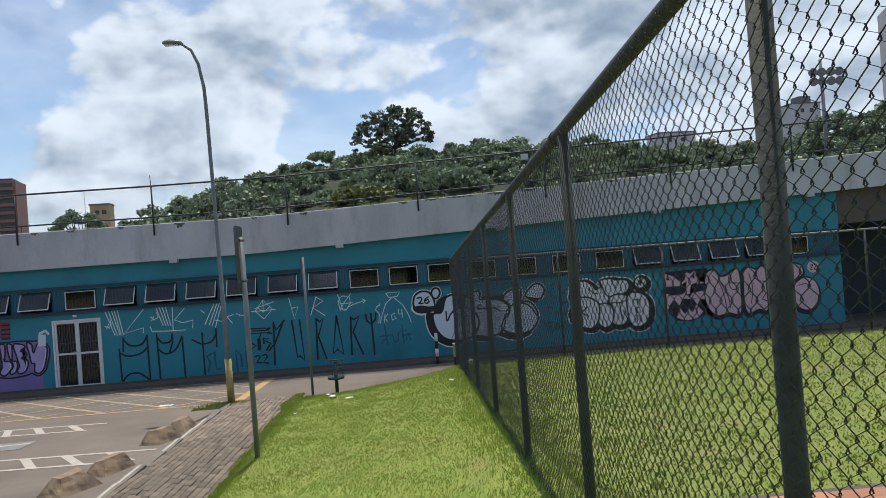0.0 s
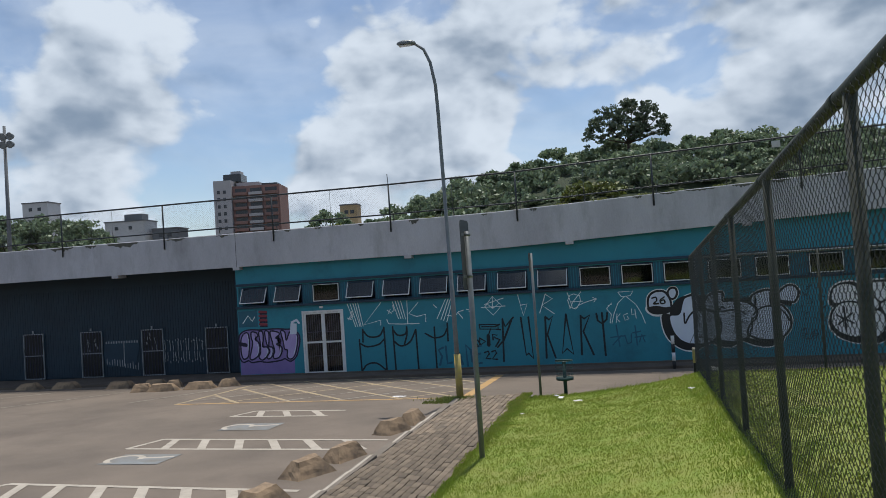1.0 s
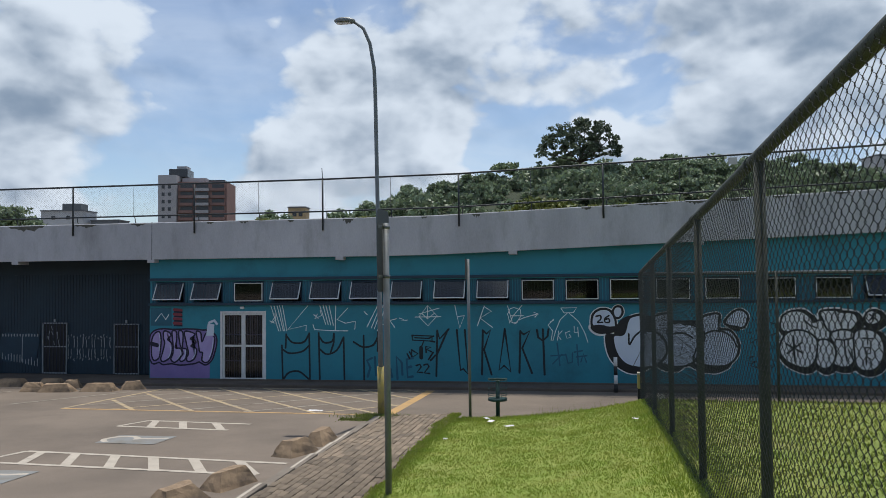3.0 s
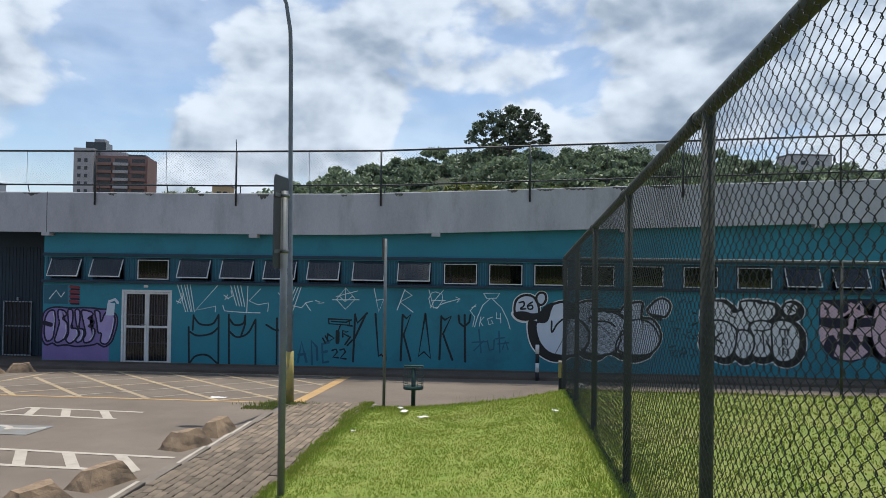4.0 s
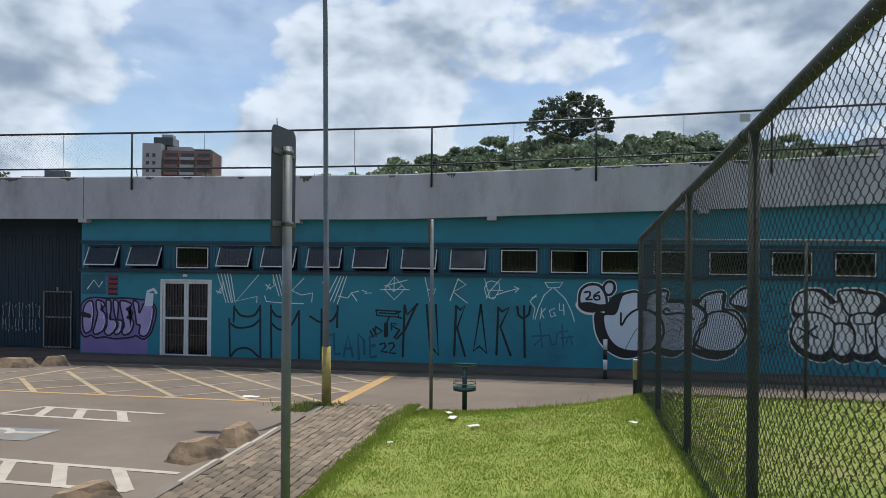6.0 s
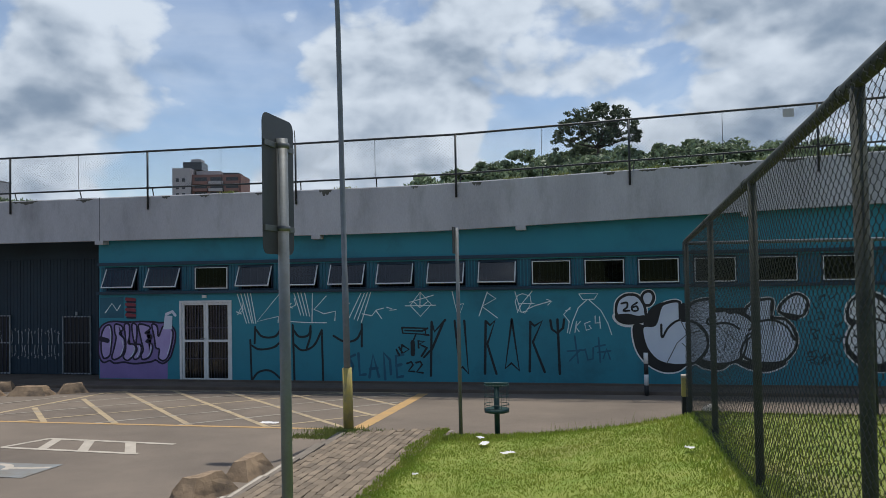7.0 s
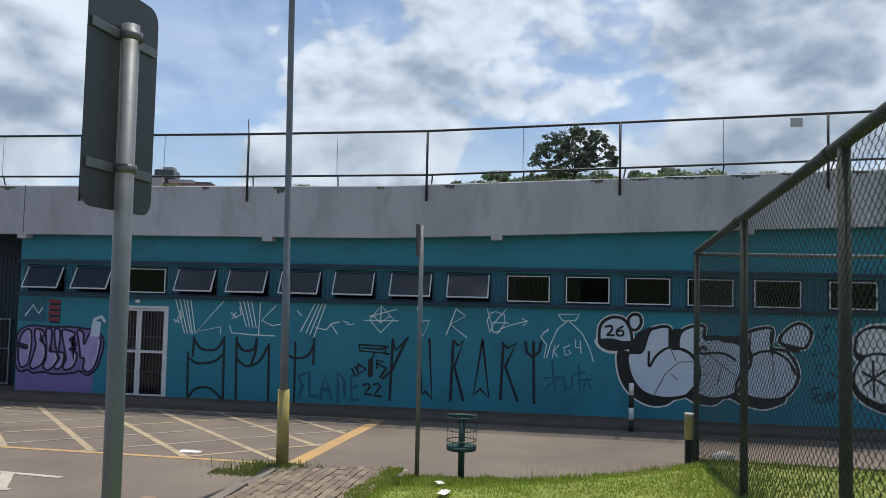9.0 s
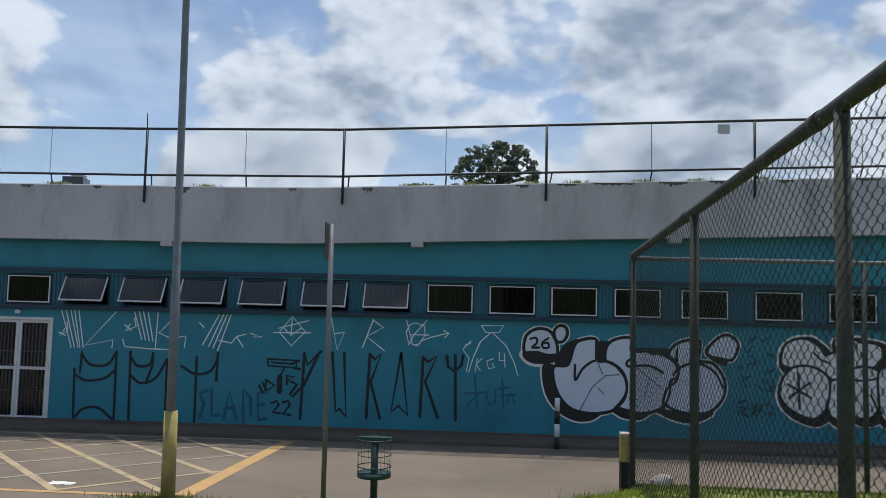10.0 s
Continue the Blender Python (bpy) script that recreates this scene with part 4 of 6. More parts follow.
pad = tagged(new("brick_pad"), "orange brick paving with a dark edging inside the field", "paving", kind="structure")
part("edging", box(1.75, 7.0, 3.2, 3.3, -0.2, field(4, 3.3) + 0.05, bevel=0.01), M_walkway, pad)
for i in range(10):
    for j in range(6):
        part("paver", box(2.3 + 0.42 * i, 2.7 + 0.42 * i, 2.98 - 0.21 * j, 3.18 - 0.21 * j, -0.1, field(2.5 + 0.42 * i, 3.1 - 0.21 * j) + 0.055, bevel=0.006), M_orange_brick, pad)


# ---- graffiti ----
GZ = [0.003]


def graffiti(label):
    GZ[0] = 0.003
    return thing("graffiti", label, "graffiti", "graffiti on the teal wall")


def flat_paint(name, outline, mat, parent, wall=None):
    """A filled flat patch of paint on the wall, from an outline of (x, z)."""
    y = (WALL if wall is None else wall) - GZ[0]
    GZ[0] += 0.0006
    bm = bmesh.new()
    f = bm.faces.new([bm.verts.new((x, y, z)) for x, z in outline])
    bmesh.ops.triangulate(bm, faces=[f])
    return part(name, bm, mat, parent)


def stroke(parent, pts, width, mat, smooth=False, wall=None):
    """One sprayed line, a flat ribbon with round ends."""
    y = (WALL if wall is None else wall) - GZ[0]
    GZ[0] += 0.0004
    p = [Vector(q) for q in pts]
    if smooth and len(p) > 2:
        out = []
        ext = [p[0] * 2 - p[1]] + p + [p[-1] * 2 - p[-2]]
        for i in range(1, len(ext) - 2):
            for s in range(6):
                t = s / 6
                a, b, c, d = ext[i - 1:i + 3]
                out.append(0.5 * (2 * b + (c - a) * t + (2 * a - 5 * b + 4 * c - d) * t * t + (3 * b - a - 3 * c + d) * t ** 3))
        p = out + [p[-1]]
    v, f = [], []
    for i, q in enumerate(p):
        n = Vector((0, 0))
        for a, b in ((i - 1, i), (i, i + 1)):
            if a >= 0 and b < len(p):
                d = (p[b] - p[a]).normalized()
                n += Vector((-d.y, d.x))
        n = n.normalized() * width / 2 * (1 + 0.12 * noise.noise((q.x * 5, q.y * 5, 1)))
        v += [(q.x + n.x, y, q.y + n.y), (q.x - n.x, y, q.y - n.y)]
    f = [(2 * i, 2 * i + 1, 2 * i + 3, 2 * i + 2) for i in range(len(p) - 1)]
    for e, q in enumerate((p[0], p[-1])):
        k = len(v)
        v += [(q.x + width / 2 * math.cos(a * math.pi / 4), y - 0.0001 * (e + 1), q.y + width / 2 * math.sin(a * math.pi / 4)) for a in range(8)]
        f.append(tuple(range(k, k + 8)))
    return mesh("spray_line", v, f, mat, parent)


def oval(x, z, rx, rz, grow=0.0, n=28, wob=0.03, seed=0):
    return [(x + (rx + grow) * math.cos(2 * math.pi * i / n) * (1 + wob * noise.noise((math.cos(6.28 * i / n) * 2, math.sin(6.28 * i / n) * 2, seed))),
             z + (rz + grow) * math.sin(2 * math.pi * i / n) * (1 + wob * noise.noise((math.cos(6.28 * i / n) * 2, math.sin(6.28 * i / n) * 2, seed + 9)))) for i in range(n)]


def rounded(pts, closed=True, n=5):
    """The outline through the given corners, rounded."""
    p = [Vector(q) for q in pts]
    out = []
    m = len(p)
    for i in range(m):
        a_, b_, c_, d_ = p[(i - 1) % m], p[i], p[(i + 1) % m], p[(i + 2) % m]
        for s_ in range(n):
            t = s_ / n
            out.append(b_ + 0.5 * ((c_ - a_) * t + (a_ * 2 - b_ * 5 + c_ * 4 - d_) * t * t + (b_ * 3 - a_ - c_ * 3 + d_) * t ** 3))
    return [tuple(q) for q in out]


def closed_stroke(parent, outline, width, mat):
    stroke(parent, outline + outline[:1], width, mat)


g = graffiti("large pale blue bubble lettering with black and white outlines")
letter_one = rounded([(1.11, 0.07), (1.38, 0.11), (1.5, 0.46), (1.61, 0.6), (1.94, 0.63), (1.95, 0.23), (2.22, 0.2), (2.46, 0.03), (2.56, -0.24), (2.5, -0.55), (2.23, -0.77), (1.8, -0.82), (1.44, -0.73), (1.22, -0.5), (1.11, -0.2)])
letter_two = rounded([(2.15, 0.17), (2.15, 0.48), (2.31, 0.64), (2.63, 0.68), (2.64, 0.43), (3.0, 0.43), (3.33, 0.39), (3.56, 0.18), (3.54, -0.06), (3.41, -0.15), (3.4, -0.39), (3.25, -0.67), (2.89, -0.79), (2.59, -0.75), (2.38, -0.64), (2.52, -0.24), (2.4, 0.06)])
letter_three = rounded([(3.37, 0.3), (3.46, 0.52), (3.66, 0.64), (3.98, 0.66), (3.97, 0.28), (4.26, 0.21), (4.46, -0.09), (4.45, -0.42), (4.22, -0.7), (3.9, -0.77), (3.54, -0.72), (3.32, -0.56), (3.41, -0.18), (3.57, 0.0), (3.54, 0.21)])
tail = rounded([(4.14, 0.41), (4.29, 0.67), (4.53, 0.79), (4.73, 0.64), (4.68, 0.4), (4.55, 0.3)])
left_knob = rounded([(0.5, 0.43), (0.55, 0.68), (0.74, 0.81), (0.98, 0.79), (1.12, 0.6), (1.16, 0.39), (1.12, 0.29), (0.75, 0.32), (0.57, 0.28)])
small_knob = rounded([(1.15, 0.6), (1.1, 0.76), (1.18, 0.88), (1.31, 0.87), (1.35, 0.73), (1.27, 0.59)])
shadow = rounded([(0.87, 0.09), (1.12, 0.09), (1.13, -0.23), (1.28, -0.56), (1.5, -0.76), (1.8, -0.85), (2.17, -0.77), (2.41, -0.67), (2.65, -0.78), (3.01, -0.78), (3.25, -0.7), (3.54, -0.75), (3.9, -0.8), (4.2, -0.7), (4.22, -0.81), (3.84, -0.97), (3.42, -0.9), (3.1, -0.77), (2.83, -0.93), (2.47, -0.9), (2.18, -0.77), (1.87, -0.97), (1.5, -0.98), (1.14, -0.77), (0.92, -0.42)])
dark_bar = rounded([(0.47, 0.34), (0.75, 0.38), (0.97, 0.33), (1.16, 0.33), (1.12, 0.17), (0.76, 0.12), (0.54, 0.19)])
neck = rounded([(1.12, 0.11), (1.21, 0.39), (1.38, 0.57), (1.61, 0.64), (1.49, 0.46), (1.38, 0.11)])
for o, w in ((letter_one, 0.13), (letter_two, 0.13), (letter_three, 0.13), (tail, 0.13), (left_knob, 0.14), (small_knob, 0.13), (shadow, 0.07), (dark_bar, 0.12)):
    closed_stroke(g, o, w, M_rim_white)
for o in (letter_one, letter_two, letter_three, tail, left_knob, small_knob):
    closed_stroke(g, o, 0.085, M_black)
for o in (shadow, neck, [(2.0, 0.62), (2.25, 0.62), (2.2, 0.1), (1.96, 0.1)], [(2.6, 0.5), (3.5, 0.5), (3.6, -0.1), (3.3, -0.5), (2.6, 0.1)]):
    flat_paint("letter_shadow", o, M_black, g)
for o in (tail, letter_three, letter_two, letter_one, small_knob, left_knob):
    flat_paint("letter_fill", o, M_ice, g)
    closed_stroke(g, o, 0.045, M_black)
flat_paint("dark_bar", dark_bar, M_black, g)
flat_paint("dark_bar", [(4.09, 0.40), (4.32, 0.37), (4.56, 0.32), (4.5, 0.18), (4.29, 0.24)], M_black, g)
for q in ([(1.52, 0.12), (1.53, -0.18), (1.67, 0.04), (1.87, 0.2), (2.1, 0.22), (2.34, 0.12)], [(2.34, 0.12), (2.51, -0.1), (2.55, -0.35), (2.46, -0.55), (2.32, -0.71)], [(1.94, 0.64), (1.94, 0.22)], [(2.88, 0.49), (3.03, 0.39), (3.18, 0.39), (3.36, 0.32), (3.52, 0.19), (3.57, 0.0), (3.51, -0.16), (3.38, -0.26)], [(2.68, 0.2), (2.62, 0.26), (2.55, 0.2), (2.59, 0.12), (2.91, 0.15), (3.1, 0.11), (3.26, 0.01)], [(3.57, 0.11), (3.77, 0.2), (4.03, 0.2), (4.29, 0.04), (4.44, -0.24)], [(3.96, 0.59), (3.96, 0.2)], [(3.57, 0.11), (3.47, -0.02)], [(3.36, -0.28), (3.27, -0.51), (3.29, -0.75)]):
    stroke(g, q, 0.05, M_black, smooth=len(q) > 2)
for q in ([(1.62, -0.79), (1.86, -0.32), (2.13, -0.07), (2.4, -0.05)], [(1.98, -0.32), (2.1, -0.44)], [(1.95, 0.23), (2.07, -0.04)], [(2.75, 0.1), (3.0, -0.1), (2.9, -0.5)], [(3.0, -0.1), (3.25, -0.3)]):
    stroke(g, q, 0.02, M_far_dark)
for q in ([(0.62, 0.62), (0.74, 0.64), (0.75, 0.54), (0.66, 0.45), (0.8, 0.45)], [(0.98, 0.64), (0.86, 0.55), (0.88, 0.45), (0.99, 0.46), (0.97, 0.55), (0.88, 0.53)]):
    stroke(g, q, 0.045, M_black, smooth=True)
g = graffiti("white bubble lettering with heavy black shadow")
bubbles = [rounded(o) for o in ([(5.61, 0.23), (5.62, 0.56), (5.81, 0.73), (6.11, 0.75), (6.35, 0.59), (6.44, 0.45), (6.63, 0.51), (6.82, 0.39), (6.85, 0.07), (6.71, -0.1), (6.4, 0.05), (6.0, 0.15)], [(6.62, 0.74), (7.0, 0.77), (7.1, 0.72), (7.25, 0.72), (7.5, 0.66), (7.55, 0.42), (7.3, 0.2), (6.9, 0.18), (6.75, 0.3), (6.68, 0.5)], [(7.73, 0.57), (7.83, 0.73), (7.98, 0.75), (8.14, 0.63), (8.12, 0.47), (7.95, 0.38), (7.79, 0.42)],
                                [(6.85, 0.1), (7.1, 0.24), (7.4, 0.2), (7.55, 0.0), (7.5, -0.4), (7.35, -0.72), (7.05, -0.76), (6.9, -0.6), (6.98, -0.25)], [(7.45, 0.1), (7.62, 0.26), (7.93, 0.22), (8.12, 0.06), (8.2, -0.2), (8.16, -0.55), (7.98, -0.8), (7.7, -0.86), (7.5, -0.72), (7.45, -0.3)], [(6.52, -0.08), (6.73, -0.02), (6.94, -0.17), (6.98, -0.47), (6.85, -0.74), (6.65, -0.81), (6.47, -0.65), (6.5, -0.35)], [(5.54, -0.26), (5.67, 0.07), (5.9, 0.22), (6.23, 0.2), (6.48, 0.02), (6.52, -0.22), (6.44, -0.6), (6.21, -0.8), (5.85, -0.7), (5.63, -0.52)])]
for o in bubbles:
    closed_stroke(g, [(x + 0.05, z - 0.05) for x, z in o], 0.27, M_rim_white)
for o in bubbles:
    closed_stroke(g, [(x + 0.06, z - 0.06) for x, z in o], 0.20, M_black)
for o in bubbles:
    flat_paint("letter_fill", o, M_rim_white, g)
    closed_stroke(g, o, 0.05, M_black)
STAR = [(5.91, 0.08), (5.93, -0.62), (5.7, -0.14), (6.14, -0.39), (6.13, -0.1), (5.73, -0.41)]
for i in (0, 2, 4):
    stroke(g, STAR[i:i + 2], 0.05, M_black)
for q in ([(6.98, 0.74), (7.1, 0.38), (7.26, 0.72)], [(6.98, -0.02), (7.2, -0.04), (7.42, 0.02)], [(7.2, -0.04), (7.25, -0.6)], [(7.3, -0.3), (7.44, -0.62)], [(7.66, 0.02), (7.92, 0.0)], [(7.79, 0.0), (7.79, -0.14)],
          [(7.72, -0.24), (7.86, -0.24), (7.86, -0.4), (7.72, -0.4), (7.72, -0.24)], [(7.74, -0.48), (7.74, -0.7)], [(7.74, -0.5), (7.88, -0.55), (7.75, -0.6), (7.9, -0.7)], [(7.85, 0.66), (8.05, 0.5)], [(8.02, 0.68), (7.86, 0.5)], [(7.95, 0.68), (7.94, 0.48)], [(6.2, 0.5), (6.35, 0.35), (6.5, 0.3)]):
    stroke(g, q, 0.04, M_black)
g = graffiti("pale pink bubble lettering outlined in black")
pinks = [rounded(o) for o in ([(10.09, 0.4), (10.2, 0.72), (10.46, 0.78), (10.64, 0.56), (10.9, 0.6), (11.1, 0.74), (11.27, 0.7), (11.3, 0.1), (11.24, -0.7), (10.85, -0.66), (10.42, -0.72), (10.14, -0.4), (10.06, 0.0)],
                              [(11.42, 0.66), (11.62, 0.8), (11.86, 0.7), (12.1, 0.8), (12.3, 0.7), (12.28, 0.0), (12.16, -0.66), (11.85, -0.62), (11.52, -0.74), (11.38, -0.4), (11.4, 0.2)],
                              [(12.42, 0.6), (12.7, 0.8), (13.1, 0.82), (13.42, 0.7), (13.44, 0.42), (13.2, 0.26), (13.1, -0.1), (13.0, -0.6), (12.7, -0.7), (12.4, -0.62), (12.36, 0.0)],
                              [(13.1, 0.0), (13.3, 0.24), (13.62, 0.3), (13.9, 0.08), (13.95, -0.4), (13.64, -0.76), (13.28, -0.7), (13.1, -0.4)])]
for o in pinks:
    closed_stroke(g, [(x - 0.03, z - 0.05) for x, z in o], 0.17, M_navy)
for o in pinks:
    flat_paint("letter_fill", o, M_pink, g)
    closed_stroke(g, o, 0.035, M_navy)
flat_paint("letter_fill", oval(13.82, 0.64, 0.21, 0.2), M_pink, g)
for q in ([(10.38, 0.6), (10.6, 0.3), (10.74, -0.2), (10.76, -0.6)], [(10.56, 0.5), (10.84, -0.1), (10.9, -0.5)], [(10.9, 0.56), (10.92, 0.34), (11.2, 0.3)], [(10.9, 0.34), (11.0, 0.1), (11.24, 0.14)], [(11.6, 0.6), (11.7, 0.1), (11.62, -0.4)], [(11.86, 0.66), (11.92, 0.34), (12.2, 0.28)],
          [(12.0, -0.3), (12.16, -0.1), (12.2, -0.36), (12.0, -0.3)], [(12.7, 0.6), (12.74, 0.0)], [(13.0, 0.6), (13.1, 0.3)], [(13.28, 0.06), (13.5, 0.1), (13.66, 0.02)], [(13.72, 0.7), (13.8, 0.7), (13.72, 0.56), (13.81, 0.56)], [(13.86, 0.7), (13.94, 0.69), (13.85, 0.56), (13.95, 0.55)]):
    stroke(g, q, 0.03, M_navy, smooth=len(q) > 2)
g = graffiti("pale pink mask-like shape with dark bars painted on teal wall")
flat_paint("shadow", [(8.7, 0.83), (8.68, -0.03), (8.81, -0.5), (9.05, -0.77), (9.55, -0.85), (9.99, -0.67), (10.33, -0.71), (10.28, 0.38), (10.2, 0.87), (9.82, 0.87), (9.26, 0.85)], M_navy, g)
flat_paint("teal_cut", [(8.65, -0.35), (8.85, -0.89), (9.01, -0.89), (8.81, -0.47), (8.71, -0.15)], M_teal, g)
flat_paint("fill", [(8.71, 0.15), (8.95, 0.07), (9.36, 0.07), (9.51, 0.15), (9.72, 0.11), (10.07, 0.13), (10.2, 0.09), (10.07, -0.15), (9.77, -0.1), (9.54, -0.08), (9.16, -0.08), (8.97, -0.13), (8.87, -0.25), (8.8, -0.39), (8.68, -0.05)], M_pink, g)
flat_paint("fill", [(8.72, 0.31), (8.73, 0.8), (8.95, 0.73), (9.16, 0.55), (9.36, 0.47), (9.46, 0.57), (9.51, 0.78), (9.67, 0.7), (9.79, 0.83), (9.89, 0.45), (10.16, 0.39), (9.65, 0.35), (9.61, 0.11), (9.48, 0.11), (9.46, 0.33)], M_pink, g)
flat_paint("fill", [(8.74, 0.45), (8.75, 0.78), (8.91, 0.75), (8.97, 0.65), (9.05, 0.69), (9.18, 0.55), (9.28, 0.45)], M_pink, g)
flat_paint("fill", [(9.45, 0.75), (9.64, 0.69), (9.71, 0.81), (9.77, 0.83), (9.84, 0.5), (9.67, 0.55), (9.59, 0.47), (9.46, 0.57)], M_pink, g)
flat_paint("fill", [(8.72, 0.37), (9.05, 0.43), (9.31, 0.39), (9.51, 0.51), (9.77, 0.45), (9.87, 0.45), (9.62, 0.35), (9.59, 0.15), (9.75, 0.05), (10.02, 0.01), (10.07, -0.07), (9.77, -0.08), (9.54, -0.1), (9.16, -0.05), (9.05, -0.07), (8.71, 0.07), (8.85, 0.05), (9.36, 0.07), (9.46, 0.17), (9.46, 0.35), (9.16, 0.35)], M_pink, g)
flat_paint("fill", [(8.73, 0.0), (8.85, -0.03), (8.97, -0.05), (8.85, -0.21), (8.81, -0.41), (8.71, -0.25)], M_pink, g)
flat_paint("fill", [(9.07, -0.67), (9.18, -0.35), (9.36, -0.59), (9.48, -0.41), (9.62, -0.55), (9.75, -0.31), (9.97, -0.55), (9.77, -0.73), (9.51, -0.79), (9.26, -0.76)], M_pink, g)
flat_paint("fill", [(9.05, -0.09), (9.18, -0.29), (9.3, -0.09)], M_pink, g)
flat_paint("fill", [(9.67, -0.11), (9.79, -0.31), (9.91, -0.11)], M_pink, g)
flat_paint("dark_bar", [(8.71, 0.34), (9.44, 0.34), (9.41, 0.14), (9.26, 0.08), (8.93, 0.08), (8.75, 0.16)], M_navy, g)
flat_paint("dark_bar", [(9.66, 0.34), (10.2, 0.36), (10.14, 0.16), (9.79, 0.1), (9.69, 0.17)], M_navy, g)
flat_paint("dark_bar", [(9.48, 0.07), (9.63, 0.07), (9.55, -0.03)], M_navy, g)
flat_paint("dark_bar", [(8.81, 0.57), (8.85, 0.69), (8.95, 0.55)], M_navy, g)
flat_paint("dark_bar", [(9.65, 0.61), (9.75, 0.73), (9.77, 0.55)], M_navy, g)
g = graffiti("purple bubble lettering on a flat purple patch by the door")
flat_paint("patch", [(-13.13, 0.12), (-11.12, 0.12), (-11.14, -1.26), (-13.13, -1.26)], M_purple, g)
flat_paint("patch", [(-13.12, 0.9), (-12.42, 0.92), (-12.4, 0.36), (-13.12, 0.36)], M_teal_band, g)
purple_edge = rounded([(-13.13, -0.2), (-13.1, 0.06), (-12.94, 0.2), (-12.68, 0.24), (-12.37, 0.22), (-12.0, 0.23), (-11.69, 0.23), (-11.38, 0.2), (-11.17, 0.19), (-10.95, 0.03), (-10.93, -0.21), (-11.0, -0.48), (-11.09, -0.7), (-11.28, -0.83), (-11.48, -0.74), (-11.64, -0.79), (-12.11, -0.84), (-12.42, -0.8), (-12.68, -0.83), (-12.83, -0.76), (-13.02, -0.81), (-13.13, -0.65), (-13.14, -0.45)])
closed_stroke(g, purple_edge, 0.10, M_navy)
flat_paint("letter_body", purple_edge, M_purple, g)
letter = rounded([(-13.07, -0.07), (-12.96, 0.13), (-12.81, 0.16), (-12.76, -0.06), (-12.78, -0.37), (-12.83, -0.64), (-12.99, -0.73), (-13.07, -0.6), (-13.09, -0.38)])
flat_paint("letter_fill", letter, M_lilac, g)
closed_stroke(g, letter, 0.05, M_navy)
letter = rounded([(-12.67, 0.18), (-12.5, 0.16), (-12.43, 0.05), (-12.54, -0.06), (-12.41, -0.19), (-12.38, -0.41), (-12.47, -0.64), (-12.68, -0.76), (-12.77, -0.69), (-12.72, -0.51), (-12.64, -0.19), (-12.68, -0.02)])
flat_paint("letter_fill", letter, M_lilac, g)
closed_stroke(g, letter, 0.05, M_navy)
letter = rounded([(-12.39, 0.17), (-12.25, 0.17), (-12.24, -0.1), (-12.28, -0.32), (-12.11, -0.35), (-12.05, -0.5), (-12.16, -0.68), (-12.31, -0.78), (-12.43, -0.68), (-12.36, -0.5), (-12.36, -0.19)])
flat_paint("letter_fill", letter, M_lilac, g)
closed_stroke(g, letter, 0.05, M_navy)
letter = rounded([(-12.17, 0.17), (-12.04, 0.17), (-12.02, -0.05), (-12.04, -0.32), (-11.92, -0.36), (-11.89, -0.49), (-11.95, -0.68), (-12.08, -0.75), (-12.13, -0.67), (-12.02, -0.49), (-12.12, -0.23)])
flat_paint("letter_fill", letter, M_lilac, g)
closed_stroke(g, letter, 0.05, M_navy)
letter = rounded([(-11.97, 0.17), (-11.72, 0.15), (-11.63, 0.07), (-11.78, -0.05), (-11.64, -0.08), (-11.6, -0.18), (-11.76, -0.27), (-11.58, -0.35), (-11.58, -0.53), (-11.68, -0.7), (-11.86, -0.75), (-11.9, -0.63), (-11.84, -0.49), (-11.91, -0.18)])
flat_paint("letter_fill", letter, M_lilac, g)
closed_stroke(g, letter, 0.05, M_navy)
letter = rounded([(-11.58, 0.17), (-11.43, 0.13), (-11.39, -0.14), (-11.23, 0.15), (-10.98, 0.01), (-11.01, -0.34), (-11.11, -0.66), (-11.25, -0.78), (-11.39, -0.71), (-11.37, -0.48), (-11.47, -0.44), (-11.51, -0.18)])
flat_paint("letter_fill", letter, M_lilac, g)
closed_stroke(g, letter, 0.05, M_navy)
stroke(g, [(-13.1, -0.2), (-12.89, -0.25)], 0.13, M_navy)
stroke(g, [(-12.83, 0.12), (-12.79, -0.11), (-12.82, -0.42)], 0.02, M_ice, smooth=True)
stroke(g, [(-12.46, -0.24), (-12.43, -0.44), (-12.51, -0.64)], 0.02, M_ice, smooth=True)
stroke(g, [(-12.12, -0.39), (-12.1, -0.52), (-12.2, -0.68)], 0.02, M_ice, smooth=True)
stroke(g, [(-11.94, -0.4), (-11.94, -0.52), (-12.01, -0.67)], 0.02, M_ice, smooth=True)
stroke(g, [(-11.62, -0.39), (-11.62, -0.53), (-11.71, -0.67)], 0.02, M_ice, smooth=True)
stroke(g, [(-11.02, -0.03), (-11.05, -0.34), (-11.14, -0.61)], 0.02, M_ice, smooth=True)
flat_paint("pale_tag", [(-11.25, 0.05), (-11.0, 0.05), (-10.98, 0.4), (-11.2, 0.42)], M_ice, g)
stroke(g, [(-11.15, 0.45), (-10.98, 0.52), (-10.9, 0.42)], 0.08, M_ice)
for z in (0.86, 0.72, 0.58, 0.44):
    stroke(g, [(-12.32, z), (-12.08, z - 0.02)], 0.09, M_red)
    stroke(g, [(-12.30, z - 0.07), (-12.06, z - 0.08)], 0.05, M_navy)
stroke(g, [(-12.95, 0.5), (-12.75, 0.75), (-12.6, 0.55), (-12.5, 0.7)], 0.03, M_white_spray)
g = graffiti("chalky white bubble letters sprayed across the dark gate slats")
chalk = random.Random(8)
